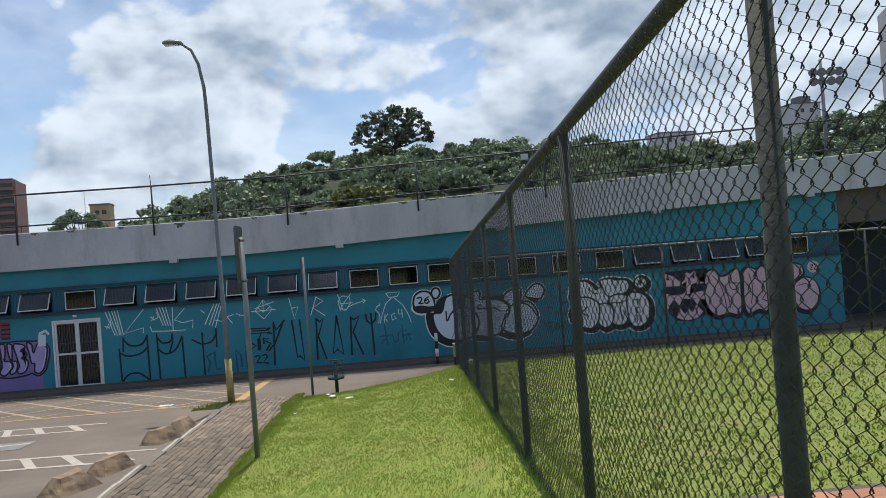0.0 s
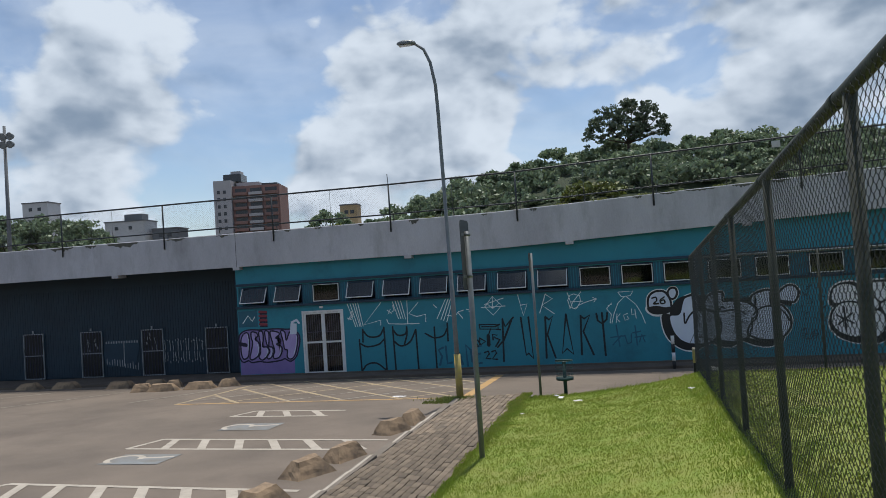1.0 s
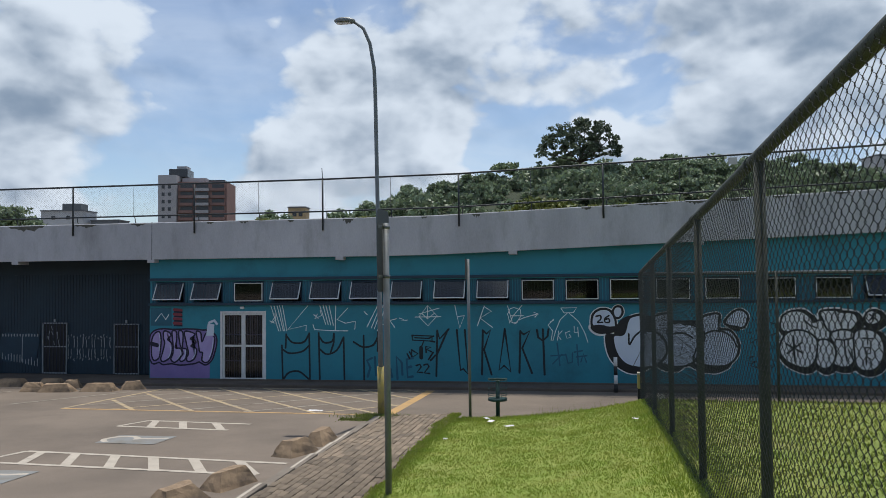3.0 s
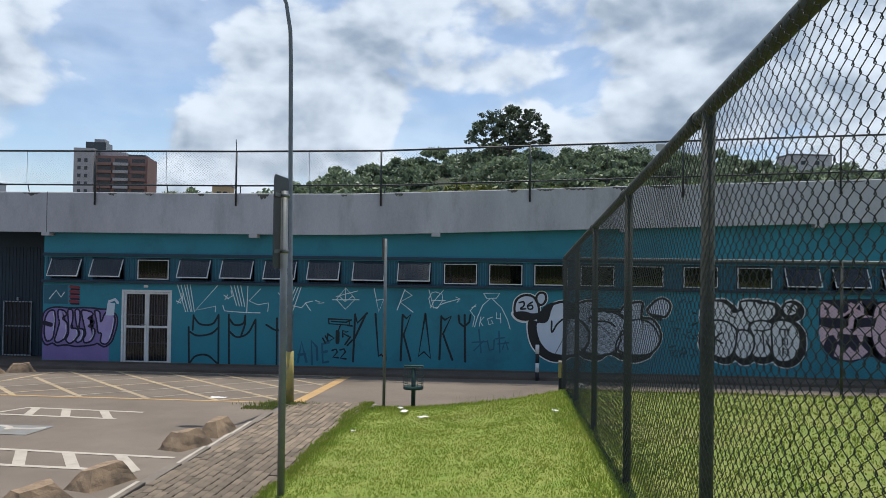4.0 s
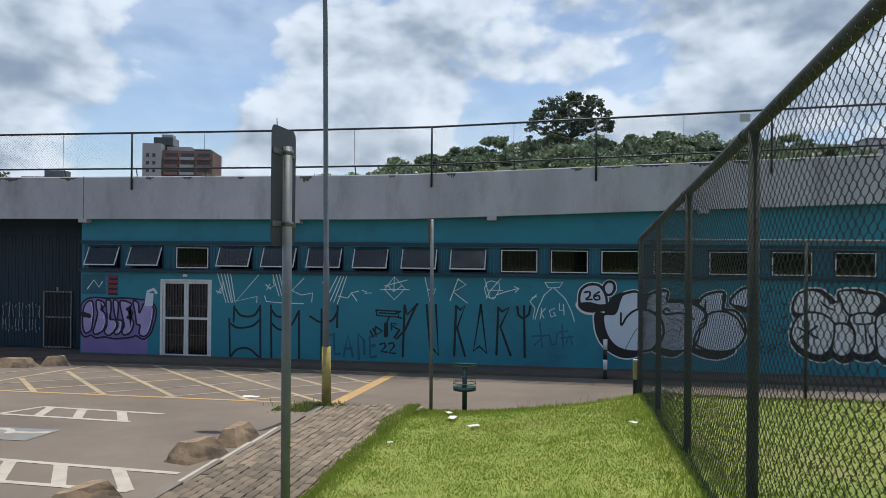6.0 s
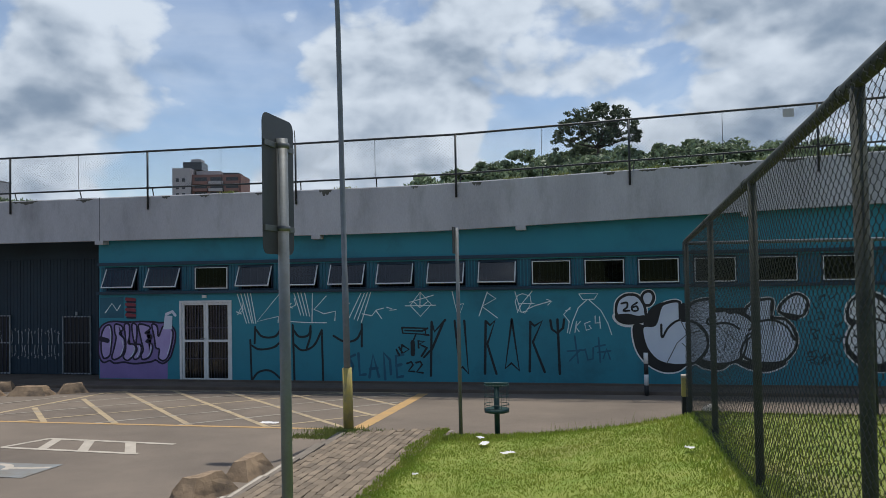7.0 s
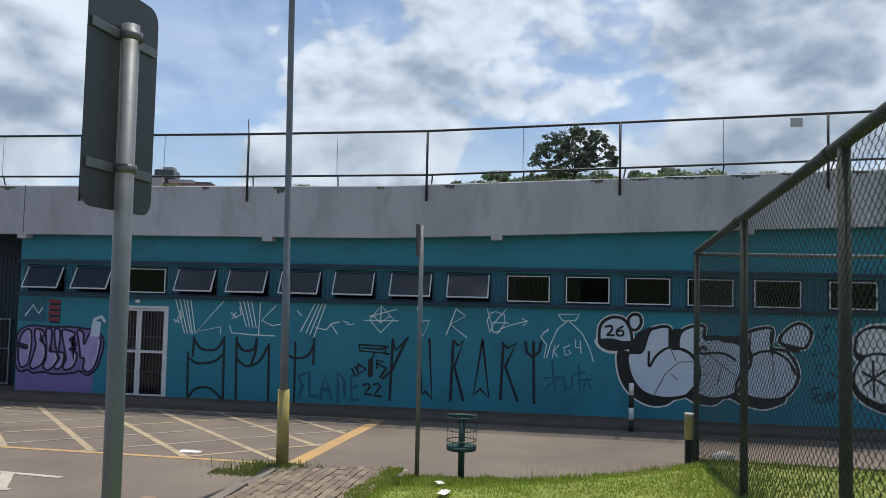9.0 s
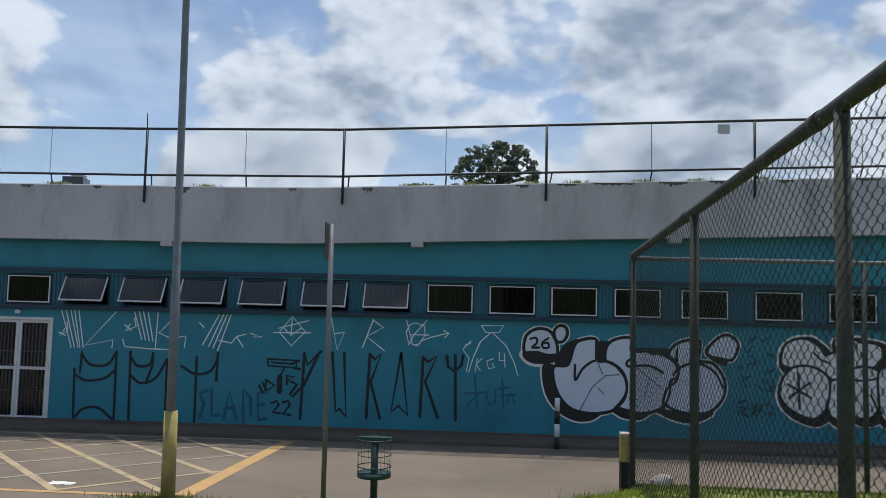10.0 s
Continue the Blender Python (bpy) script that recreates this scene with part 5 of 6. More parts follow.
for i in range(15):
    x = -16.72 + 0.11 * i
    top, low = -0.04 + 0.05 * math.sin(i * 1.7), -0.82 + 0.05 * math.sin(i * 2.3)
    spans = [(top, top - 0.06), (low + 0.07, low)] + ([(top - 0.1, -0.42)] if i % 3 != 1 else []) + ([(-0.48, low + 0.12)] if i % 4 != 2 else [])
    for z0, z1 in spans:
        lean_ = chalk.uniform(-0.03, 0.03)
        stroke(g, [(x, z0), (x + lean_, (z0 + z1) / 2), (x + chalk.uniform(-0.02, 0.03), z1)], chalk.uniform(0.018, 0.036), M_chalk, wall=RB - 0.03)
g = graffiti("dark blue shield shape with chalky dashes across the gate slats")
flat_paint("shield", rounded([(-19.2, 0.0), (-18.5, 0.03), (-17.85, 0.0), (-17.86, -0.5), (-18.1, -1.0), (-18.6, -0.9), (-19.22, -0.85)]), M_shield, g, wall=RB - 0.03)
for i in range(13):
    x = -19.18 + 0.11 * i
    stroke(g, [(x, 0.0), (x, -0.05)], 0.05, M_chalk, wall=RB - 0.03)
    low = -0.82 - 0.02 * i
    stroke(g, [(x, low + chalk.uniform(0.08, 0.25)), (x, low)], 0.03, M_chalk, wall=RB - 0.03)
stroke(g, [(-18.42, 0.0), (-18.44, -0.9)], 0.035, M_chalk, wall=RB - 0.03)
for x0, z1 in ((-20.1, 0.3), (-17.5, 0.3)):
    g = graffiti("faint chalky scribbles on the upper gate panel")
    for i in range(12):
        x, z = x0 + chalk.uniform(0, 0.6), z1 - chalk.uniform(0, 0.6)
        stroke(g, [(x, z), (x + chalk.uniform(-0.04, 0.04), z - chalk.uniform(0.04, 0.12))], 0.022, M_chalk, wall=RB - 0.09)
g = graffiti("crowded thin dark scribbles on teal wall")
rs = random.Random(4)
for i in range(26):
    x, z = rs.uniform(4.7, 5.35), rs.uniform(-0.9, 0.8)
    stroke(g, [(x, z), (x + rs.uniform(0.05, 0.2), z + rs.uniform(-0.12, 0.12)), (x + rs.uniform(-0.1, 0.2), z + rs.uniform(-0.12, 0.12))], 0.02, M_black_spray, smooth=True)
g = graffiti("thin white scribbled tag sprayed on teal wall")
stroke(g, [(-9.14, 0.96), (-8.89, 0.2)], 0.025, M_white_spray)
stroke(g, [(-9.04, 0.96), (-8.82, 0.2)], 0.025, M_white_spray)
stroke(g, [(-8.94, 0.96), (-8.74, 0.2)], 0.025, M_white_spray)
stroke(g, [(-8.86, 0.97), (-8.7, 0.2)], 0.025, M_white_spray)
stroke(g, [(-8.77, 0.97), (-8.63, 0.2)], 0.025, M_white_spray)
stroke(g, [(-7.97, 0.95), (-8.6, 0.24), (-8.01, 0.37), (-8.02, 0.21)], 0.025, M_white_spray)
stroke(g, [(-9.17, 0.5), (-9.03, 0.44)], 0.025, M_white_spray)
stroke(g, [(-9.05, 0.57), (-9.14, 0.42), (-8.98, 0.54), (-9.01, 0.72)], 0.025, M_white_spray)
g = graffiti("thin white scribbled tag with bars sprayed on teal wall")
stroke(g, [(-7.58, 0.96), (-7.4, 0.4)], 0.025, M_white_spray)
stroke(g, [(-7.48, 0.97), (-7.32, 0.39)], 0.025, M_white_spray)
stroke(g, [(-7.39, 0.97), (-7.24, 0.38)], 0.025, M_white_spray)
stroke(g, [(-7.29, 0.96), (-7.16, 0.37)], 0.025, M_white_spray)
stroke(g, [(-7.08, 0.95), (-7.1, 0.2)], 0.025, M_white_spray)
stroke(g, [(-6.71, 0.88), (-7.04, 0.54), (-6.78, 0.43), (-6.47, 0.49), (-6.49, 0.25)], 0.025, M_white_spray)
stroke(g, [(-7.8, 0.39), (-7.75, 0.24), (-7.28, 0.21), (-6.71, 0.2)], 0.025, M_white_spray)
stroke(g, [(-7.77, 0.69), (-7.63, 0.58)], 0.025, M_white_spray)
stroke(g, [(-7.66, 0.7), (-7.75, 0.56), (-7.53, 0.66), (-7.57, 0.83)], 0.025, M_white_spray)
g = graffiti("thin white slanted scribble sprayed on teal wall")
stroke(g, [(-5.79, 0.94), (-6.11, 0.32)], 0.025, M_white_spray)
stroke(g, [(-5.7, 0.94), (-5.98, 0.29)], 0.025, M_white_spray)
stroke(g, [(-5.62, 0.95), (-5.89, 0.26)], 0.025, M_white_spray)
stroke(g, [(-5.54, 0.95), (-5.79, 0.21)], 0.025, M_white_spray)
stroke(g, [(-5.77, 0.42), (-5.51, 0.37), (-5.4, 0.51), (-5.21, 0.56)], 0.025, M_white_spray)
stroke(g, [(-5.39, 0.48), (-5.26, 0.3)], 0.025, M_white_spray)
stroke(g, [(-6.2, 0.78), (-6.1, 0.68)], 0.025, M_white_spray)
stroke(g, [(-5.12, 0.58), (-4.99, 0.54), (-5.05, 0.5), (-4.88, 0.52)], 0.025, M_white_spray)
g = graffiti("tall black letter strokes with hanging curves on teal wall")
stroke(g, [(-8.79, -0.24), (-8.76, -1.33)], 0.055, M_black_spray, smooth=True)
stroke(g, [(-8.65, 0.1), (-8.67, -0.32)], 0.055, M_black_spray, smooth=True)
stroke(g, [(-7.92, 0.13), (-7.9, -1.29)], 0.055, M_black_spray, smooth=True)
stroke(g, [(-8.65, 0.06), (-8.45, -0.15), (-8.1, -0.14), (-7.92, 0.11)], 0.055, M_black_spray, smooth=True)
stroke(g, [(-8.76, -0.37), (-8.53, -0.48), (-8.14, -0.42), (-7.91, -0.23)], 0.055, M_black_spray, smooth=True)
stroke(g, [(-8.75, -1.27), (-8.56, -1.06), (-8.24, -1.03), (-7.94, -1.25)], 0.055, M_black_spray, smooth=True)
g = graffiti("tall black letter strokes with hanging curves on teal wall")
stroke(g, [(-7.62, 0.14), (-7.59, -1.31)], 0.055, M_black_spray, smooth=True)
stroke(g, [(-7.61, 0.03), (-7.45, -0.15), (-7.2, -0.11), (-7.14, 0.12)], 0.055, M_black_spray, smooth=True)
stroke(g, [(-7.14, 0.12), (-7.15, -0.14), (-7.25, -0.45)], 0.055, M_black_spray, smooth=True)
stroke(g, [(-7.6, -0.34), (-7.37, -0.5), (-7.06, -0.38), (-6.84, 0.01)], 0.055, M_black_spray, smooth=True)
stroke(g, [(-6.84, 0.01), (-6.82, -1.28)], 0.055, M_black_spray, smooth=True)
g = graffiti("tall black fork-shaped letter strokes on teal wall")
stroke(g, [(-6.22, 0.06), (-6.21, -1.29)], 0.055, M_black_spray, smooth=True)
stroke(g, [(-5.78, 0.16), (-5.79, -0.4)], 0.055, M_black_spray, smooth=True)
stroke(g, [(-6.53, -0.13), (-6.24, -0.28), (-5.93, -0.22), (-5.78, 0.03)], 0.055, M_black_spray, smooth=True)
g = graffiti("faded dark blue lettering SLADE on teal wall")
stroke(g, [(-5.97, -0.61), (-6.12, -0.68), (-6.02, -0.89), (-6.1, -1.16)], 0.07, M_blue_spray)
stroke(g, [(-5.88, -0.58), (-5.85, -1.12), (-5.7, -1.1)], 0.07, M_blue_spray)
stroke(g, [(-5.6, -1.17), (-5.5, -0.6), (-5.35, -1.16)], 0.07, M_blue_spray)
stroke(g, [(-5.58, -0.96), (-5.39, -0.94)], 0.07, M_blue_spray)
stroke(g, [(-5.19, -1.22), (-5.22, -0.56), (-5.06, -0.73), (-5.04, -1.09)], 0.07, M_blue_spray)
stroke(g, [(-4.72, -0.6), (-4.91, -0.64), (-4.88, -1.17), (-4.73, -1.14)], 0.07, M_blue_spray)
stroke(g, [(-4.9, -0.88), (-4.77, -0.85)], 0.07, M_blue_spray)
g = graffiti("black paint roller drawing with letters and 22 below")
closed_stroke(g, [(-4.74, 0.07), (-4.14, 0.05), (-4.14, -0.10), (-4.72, -0.07)], 0.045, M_black_spray)
stroke(g, [(-4.66, 0.0), (-4.22, -0.02)], 0.04, M_black_spray)
stroke(g, [(-4.38, -0.08), (-4.43, -0.2), (-4.47, -0.29)], 0.04, M_black_spray)
stroke(g, [(-4.47, -0.29), (-4.47, -0.59)], 0.11, M_black_spray)
stroke(g, [(-4.75, -0.36), (-4.77, -0.6), (-4.57, -0.47), (-4.75, -0.36)], 0.05, M_black_spray)
stroke(g, [(-4.89, -0.48), (-4.82, -0.61)], 0.05, M_black_spray)
stroke(g, [(-4.82, -0.42), (-4.74, -0.55)], 0.05, M_black_spray)
stroke(g, [(-4.32, -0.43), (-4.33, -0.26), (-4.17, -0.28), (-4.31, -0.34), (-4.16, -0.41)], 0.05, M_black_spray)
stroke(g, [(-4.22, -0.01), (-4.09, 0.05)], 0.05, M_black_spray)
stroke(g, [(-4.19, -0.1), (-4.06, -0.12)], 0.05, M_black_spray)
stroke(g, [(-4.25, -0.64), (-4.11, -0.43)], 0.05, M_black_spray)
stroke(g, [(-4.19, -0.67), (-4.04, -0.51)], 0.05, M_black_spray)
stroke(g, [(-4.62, -0.82), (-4.51, -0.78), (-4.47, -0.86), (-4.59, -1.01), (-4.44, -1.02)], 0.05, M_black_spray)
stroke(g, [(-4.39, -0.8), (-4.28, -0.77), (-4.24, -0.85), (-4.38, -1.03), (-4.22, -1.05)], 0.05, M_black_spray)
g = graffiti("thin white star-shaped scribble on teal wall")
stroke(g, [(-4.52, 0.62), (-4.26, 0.95), (-3.98, 0.64), (-4.26, 0.35), (-4.52, 0.62)], 0.022, M_white_spray)
stroke(g, [(-4.64, 0.61), (-3.87, 0.62)], 0.022, M_white_spray)
stroke(g, [(-4.26, 0.95), (-4.27, 0.59)], 0.022, M_white_spray)
stroke(g, [(-4.53, 0.7), (-3.92, 0.87)], 0.022, M_white_spray)
stroke(g, [(-4.43, 0.71), (-4.27, 0.56), (-4.06, 0.72)], 0.022, M_white_spray)
g = graffiti("thin white angular letters on teal wall")
stroke(g, [(-3.45, 0.95), (-3.31, 0.29), (-3.17, 0.65), (-3.36, 0.62)], 0.025, M_white_spray)
stroke(g, [(-2.58, 0.93), (-2.79, 0.35)], 0.025, M_white_spray)
stroke(g, [(-2.58, 0.91), (-2.37, 0.77), (-2.71, 0.58), (-2.34, 0.3)], 0.025, M_white_spray)
g = graffiti("thin white circle scribble with arrow on teal wall")
stroke(g, [(-1.9, 0.93), (-1.76, 0.43), (-1.61, 0.46)], 0.022, M_white_spray)
stroke(g, [(-1.48, 0.94), (-1.74, 0.64), (-1.85, 0.43)], 0.022, M_white_spray)
stroke(g, [(-1.72, 0.88), (-1.53, 0.82), (-1.51, 0.64), (-1.67, 0.41), (-1.85, 0.48), (-1.9, 0.69), (-1.83, 0.84), (-1.72, 0.88)], 0.022, M_white_spray)
stroke(g, [(-1.8, 0.64), (-1.44, 0.64)], 0.022, M_white_spray)
stroke(g, [(-1.58, 0.52), (-1.41, 0.59), (-1.05, 0.69)], 0.022, M_white_spray)
stroke(g, [(-1.14, 0.74), (-1.02, 0.69), (-1.11, 0.6)], 0.022, M_white_spray)
g = graffiti("thin white hooded outline with short letters on teal wall")
stroke(g, [(-0.37, 0.86), (0.08, 0.87), (-0.01, 0.73), (-0.28, 0.72), (-0.37, 0.86)], 0.022, M_white_spray)
stroke(g, [(-0.19, 0.71), (-0.39, 0.53), (-0.53, 0.2), (-0.61, -0.08)], 0.022, M_white_spray)
stroke(g, [(-0.13, 0.71), (0.14, 0.46), (0.3, 0.14), (0.38, -0.12)], 0.022, M_white_spray)
stroke(g, [(-0.58, 0.54), (-0.74, 0.37), (-0.61, 0.2), (-0.66, -0.07)], 0.022, M_white_spray)
stroke(g, [(-0.69, 0.46), (-0.58, 0.5)], 0.022, M_white_spray)
stroke(g, [(-0.44, 0.2), (-0.48, -0.06)], 0.022, M_white_spray)
stroke(g, [(-0.35, 0.2), (-0.46, 0.07), (-0.38, -0.04)], 0.022, M_white_spray)
stroke(g, [(-0.12, 0.2), (-0.25, 0.15), (-0.21, -0.01), (-0.09, 0.03), (-0.14, 0.1)], 0.022, M_white_spray)
stroke(g, [(-0.0, 0.33), (0.0, 0.16), (0.12, 0.17)], 0.022, M_white_spray)
stroke(g, [(0.1, 0.31), (0.12, 0.04)], 0.022, M_white_spray)
g = graffiti("tall angular black letter Y painted on teal wall")
stroke(g, [(-3.98, 0.21), (-4.02, -1.12)], 0.06, M_black_spray)
stroke(g, [(-3.98, 0.18), (-3.91, -0.03), (-3.64, 0.25)], 0.06, M_black_spray)
stroke(g, [(-3.7, 0.16), (-3.99, -0.48)], 0.06, M_black_spray)
g = graffiti("tall angular black letter U painted on teal wall")
stroke(g, [(-3.4, 0.23), (-3.3, -0.95), (-3.22, -0.9), (-3.08, -1.06), (-3.16, 0.23)], 0.06, M_black_spray)
g = graffiti("tall angular black letter R painted on teal wall")
stroke(g, [(-2.63, 0.22), (-2.67, -1.06)], 0.06, M_black_spray)
stroke(g, [(-2.62, 0.21), (-2.52, 0.12), (-2.4, 0.23), (-2.6, -0.34), (-2.39, -1.06)], 0.06, M_black_spray)
g = graffiti("tall angular black letter A painted on teal wall")
stroke(g, [(-1.99, 0.26), (-2.17, -0.93), (-2.02, -0.8), (-1.83, -0.98), (-1.99, 0.26)], 0.06, M_black_spray)
g = graffiti("tall angular black letter K painted on teal wall")
stroke(g, [(-1.54, 0.2), (-1.58, -1.0)], 0.06, M_black_spray)
stroke(g, [(-1.54, 0.18), (-1.44, 0.1), (-1.26, 0.21), (-1.49, -0.29), (-1.22, -1.01)], 0.06, M_black_spray)
g = graffiti("tall angular black letter Y painted on teal wall")
stroke(g, [(-1.06, 0.23), (-1.03, 0.02), (-0.9, -0.08), (-0.76, 0.05), (-0.73, 0.25)], 0.06, M_black_spray)
stroke(g, [(-0.89, 0.25), (-0.86, -1.05)], 0.06, M_black_spray)
g = graffiti("faded dark blue lettering on teal wall")
stroke(g, [(-0.49, -0.15), (-0.42, -0.79)], 0.04, M_blue_spray)
stroke(g, [(-0.67, -0.51), (-0.25, -0.48)], 0.04, M_blue_spray)
stroke(g, [(-0.62, -0.74), (-0.36, -0.47)], 0.04, M_blue_spray)
stroke(g, [(-0.25, -0.46), (-0.19, -0.72), (-0.07, -0.69), (-0.06, -0.43)], 0.04, M_blue_spray)
stroke(g, [(0.07, -0.19), (0.1, -0.77)], 0.04, M_blue_spray)
stroke(g, [(-0.01, -0.4), (0.22, -0.36)], 0.04, M_blue_spray)
stroke(g, [(0.17, -0.68), (0.25, -0.45), (0.33, -0.69)], 0.04, M_blue_spray)
stroke(g, [(0.05, -0.54), (0.34, -0.5)], 0.04, M_blue_spray)


# ---- vegetation ----
def blades(name, n, spot, height, size, mat, label, seed, lean=0.5, wide=0.006):
    """Many upright grass blades, each one bent strip, at random spots that spot(rng, n) gives as x, y, z arrays."""
    rng = np.random.default_rng(seed)
    x, y, z = spot(rng, n)
    n = len(x)
    h = size * rng.uniform(0.45, 1.25, n) * height(x, y)
    a = rng.uniform(0, 2 * np.pi, n)
    b = rng.uniform(0, 2 * np.pi, n)
    w = wide * rng.uniform(0.6, 1.4, n)
    o = np.stack([x, y, z], 1)
    s = np.stack([np.cos(a), np.sin(a), 0 * a], 1) * w[:, None]
    d = np.stack([np.cos(b), np.sin(b), 0 * b], 1) * (h * lean * rng.uniform(0, 1, n))[:, None]
    up = np.stack([0 * h, 0 * h, h], 1)
    co = np.stack([o - s, o + s, o + up * 0.6 + d * 0.4 + s * 0.8, o + up * 0.6 + d * 0.4 - s * 0.8, o + up + d], 1).reshape(-1, 3)
    k = np.arange(n) * 5
    tri = np.concatenate([np.stack([k, k + 1, k + 2], 1), np.stack([k, k + 2, k + 3], 1), np.stack([k + 3, k + 2, k + 4], 1)])
    return tagged(quads(name, co, tri, mat), label, "grass", kind="stuff")


def heights(fn, x, y):
    return np.array([fn(a, b) for a, b in zip(x, y)]) - 0.01


def on_verge(rng, n):
    y = 1.0 + 15.2 * rng.uniform(0, 1, n) ** 0.8
    x = rng.uniform(-2.42, 1.12, n)
    return x, y, heights(verge, x, y)


def on_field(rng, n):
    y = rng.uniform(0, 15.9, n)
    x = 1.25 + 17 * rng.uniform(0, 1, n) ** 1.5
    return x, y, heights(field, x, y)


def fence_line(rng, n):
    y = rng.uniform(2, 15.9, n)
    x = 1.1 - 0.45 * rng.uniform(0, 1, n) ** 2 + 0.2 * rng.uniform(0, 1, n)
    return x, y, heights(verge, x, y)


def verge_end(rng, n):
    y = rng.uniform(15.0, 16.3, n)
    x = rng.uniform(-2.4, 1.15, n)
    return x, y, heights(verge, x, y)


def pole_foot(rng, n):
    a, r = rng.uniform(0, 6.28, n), np.abs(rng.normal(0, 0.3, n))
    x, y = -4.05 + r * np.cos(a) * 1.1, 16.1 + r * np.sin(a) * 0.7
    return x, y, np.array([lot(b) for b in y]) + 0.01


def kerb_weeds(rng, n):
    x, y = rng.uniform(-4.75, -4.1, n), rng.normal(15.78, 0.09, n)
    return x, y, np.array([lot(b) for b in y])


def path_edge(rng, n):
    y = rng.uniform(1, 16.0, n)
    x = -2.36 - 0.05 * np.abs(rng.normal(0, 1, n)) * (0.5 + 0.5 * np.sin(y * 2.3 + np.sin(y * 5.1))) + 0.1 * rng.uniform(0, 1, n)
    # it creeps further over the pavers towards the path's end
    x -= 0.24 * np.clip((y - 8.5) / 6.5, 0, 1) * rng.uniform(0, 1, n) ** 1.6 * (0.9 + 0.2 * np.sin(y * 3.1))
    return x, y, np.array([verge_edge(b) for b in y]) - 0.025


one = lambda x, y: np.array([0.95 + 0.28 * noise.noise((p * 2.1, q * 2.1, 3)) + 0.3 * noise.noise((p * 7, q * 7, 8)) for p, q in zip(x, y)]).clip(0.3)
blades("grass", 190000, on_verge, one, 0.03, M_blade, "short bright green grass on the verge", 1, lean=1.0, wide=0.0045)
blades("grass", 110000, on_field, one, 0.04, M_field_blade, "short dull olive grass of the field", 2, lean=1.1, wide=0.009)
blades("tall_grass", 7000, fence_line, one, 0.065, M_blade, "longer grass growing along the fence", 3, lean=0.9)
blades("tall_grass", 9000, verge_end, one, 0.085, M_blade, "longer grass at the verge's end", 4)
blades("seed_stalk", 420, verge_end, lambda x, y: 0.6 + 0.5 * (x > -0.9), 0.17, M_weed, "thin dry seed stalks above the grass", 5, lean=0.35, wide=0.0022)
blades("edge_grass", 17000, path_edge, one, 0.04, M_blade, "ragged grass spilling over the path's edge", 9)
blades("weeds", 2000, pole_foot, lambda x, y: 1.0 + 0 * x, 0.07, M_weed, "dark weeds round the lamp's foot", 6)
blades("weeds", 1300, kerb_weeds, lambda x, y: 1.0 + 0 * x, 0.03, M_weed, "low weeds along the broken kerb", 7)


def parapet_top(rng, n):
    x = np.concatenate([c_ + rng.normal(0, 0.12, n // 9) for c_ in (-9.3, -6.1, -1.9, -0.7, 0.6, 1.5, 2.8, 3.9, 5.2)])
    return x, EDGE + 0.05 + rng.uniform(-0.07, 0.05, len(x)), np.array([3.585 + rise(a) for a in x]) - 0.01


blades("parapet_weeds", 900, parapet_top, lambda x, y: 1.0 + 0 * x, 0.07, M_weed, "small dry weeds rooted on the parapet's edge", 12, lean=1.2)


def leaves(centres, radii, per, size, rng):
    """Leaf quads scattered in the upper shells of flattened clumps."""
    c = np.repeat(np.array(centres), per, 0)
    r = np.repeat(np.array(radii), per, 0)
    n = len(c)
    d = rng.normal(size=(n, 3))
    d /= np.linalg.norm(d, axis=1)[:, None]
    p = c + d * r * rng.uniform(0.55, 1.08, n)[:, None]
    a = rng.normal(size=(n, 3))
    a /= np.linalg.norm(a, axis=1)[:, None]
    b = np.cross(a, rng.normal(size=(n, 3)))
    b /= np.linalg.norm(b, axis=1)[:, None]
    s = (size * rng.uniform(0.5, 1.3, n))[:, None]
    co = np.stack([p - a * s, p + b * s * 0.55, p + a * s, p - b * s * 0.55], 1).reshape(-1, 3)
    return co, np.arange(n * 4).reshape(-1, 4)


def crown_clumps(x, y, z, spread, depth, n, rng, flat=0.45, size=(0.18, 0.34)):
    """Centres and radii of the clumps that make a wide, domed crown."""
    a, q = rng.uniform(0, 2 * np.pi, n), np.sqrt(rng.uniform(0, 1, n))
    cx, cy = x + spread * q * np.cos(a), y + spread * q * np.sin(a)
    cz = z - depth * q ** 2 - rng.uniform(0, 0.35, n) * depth
    rad = spread * rng.uniform(*size, n)
    return np.stack([cx, cy, cz], 1), np.stack([rad, rad, rad * flat], 1)


def canopy(px_):
    """Height of the wood's skyline, 150 m off."""
    return float(np.interp(px_, [-64, -58, -51, -46, -36, -28, -13, 6, 16, 21, 28, 34, 50, 66, 84, 110, 160], [10, 12, 12.5, 16, 19.4, 21.4, 23.6, 24.6, 24.6, 25.6, 24, 24.4, 22.5, 21.5, 21, 22, 18]))


rng = np.random.default_rng(11)
cs, rs_ = [], []
for row, (dy, dz) in enumerate(((0, 0), (-9, -2.2), (-18, -5.0), (-27, -8.5))):
    x = -60.0
    while x < 150:
        k = (150 + dy) / 150
        c_, r_ = crown_clumps(x * k, 150 + dy + rng.uniform(-3, 3), (canopy(x) + dz) * 1.0 + rng.uniform(-1.3, 0.4), rng.uniform(4.5, 7.5), rng.uniform(2.8, 4.4), 18, rng, 0.5, (0.16, 0.32))
        cs.append(c_)
        rs_.append(r_)
        x += rng.uniform(4.2, 7.5)
co, fa = leaves(np.concatenate(cs), np.concatenate(rs_), 80, 0.5, rng)
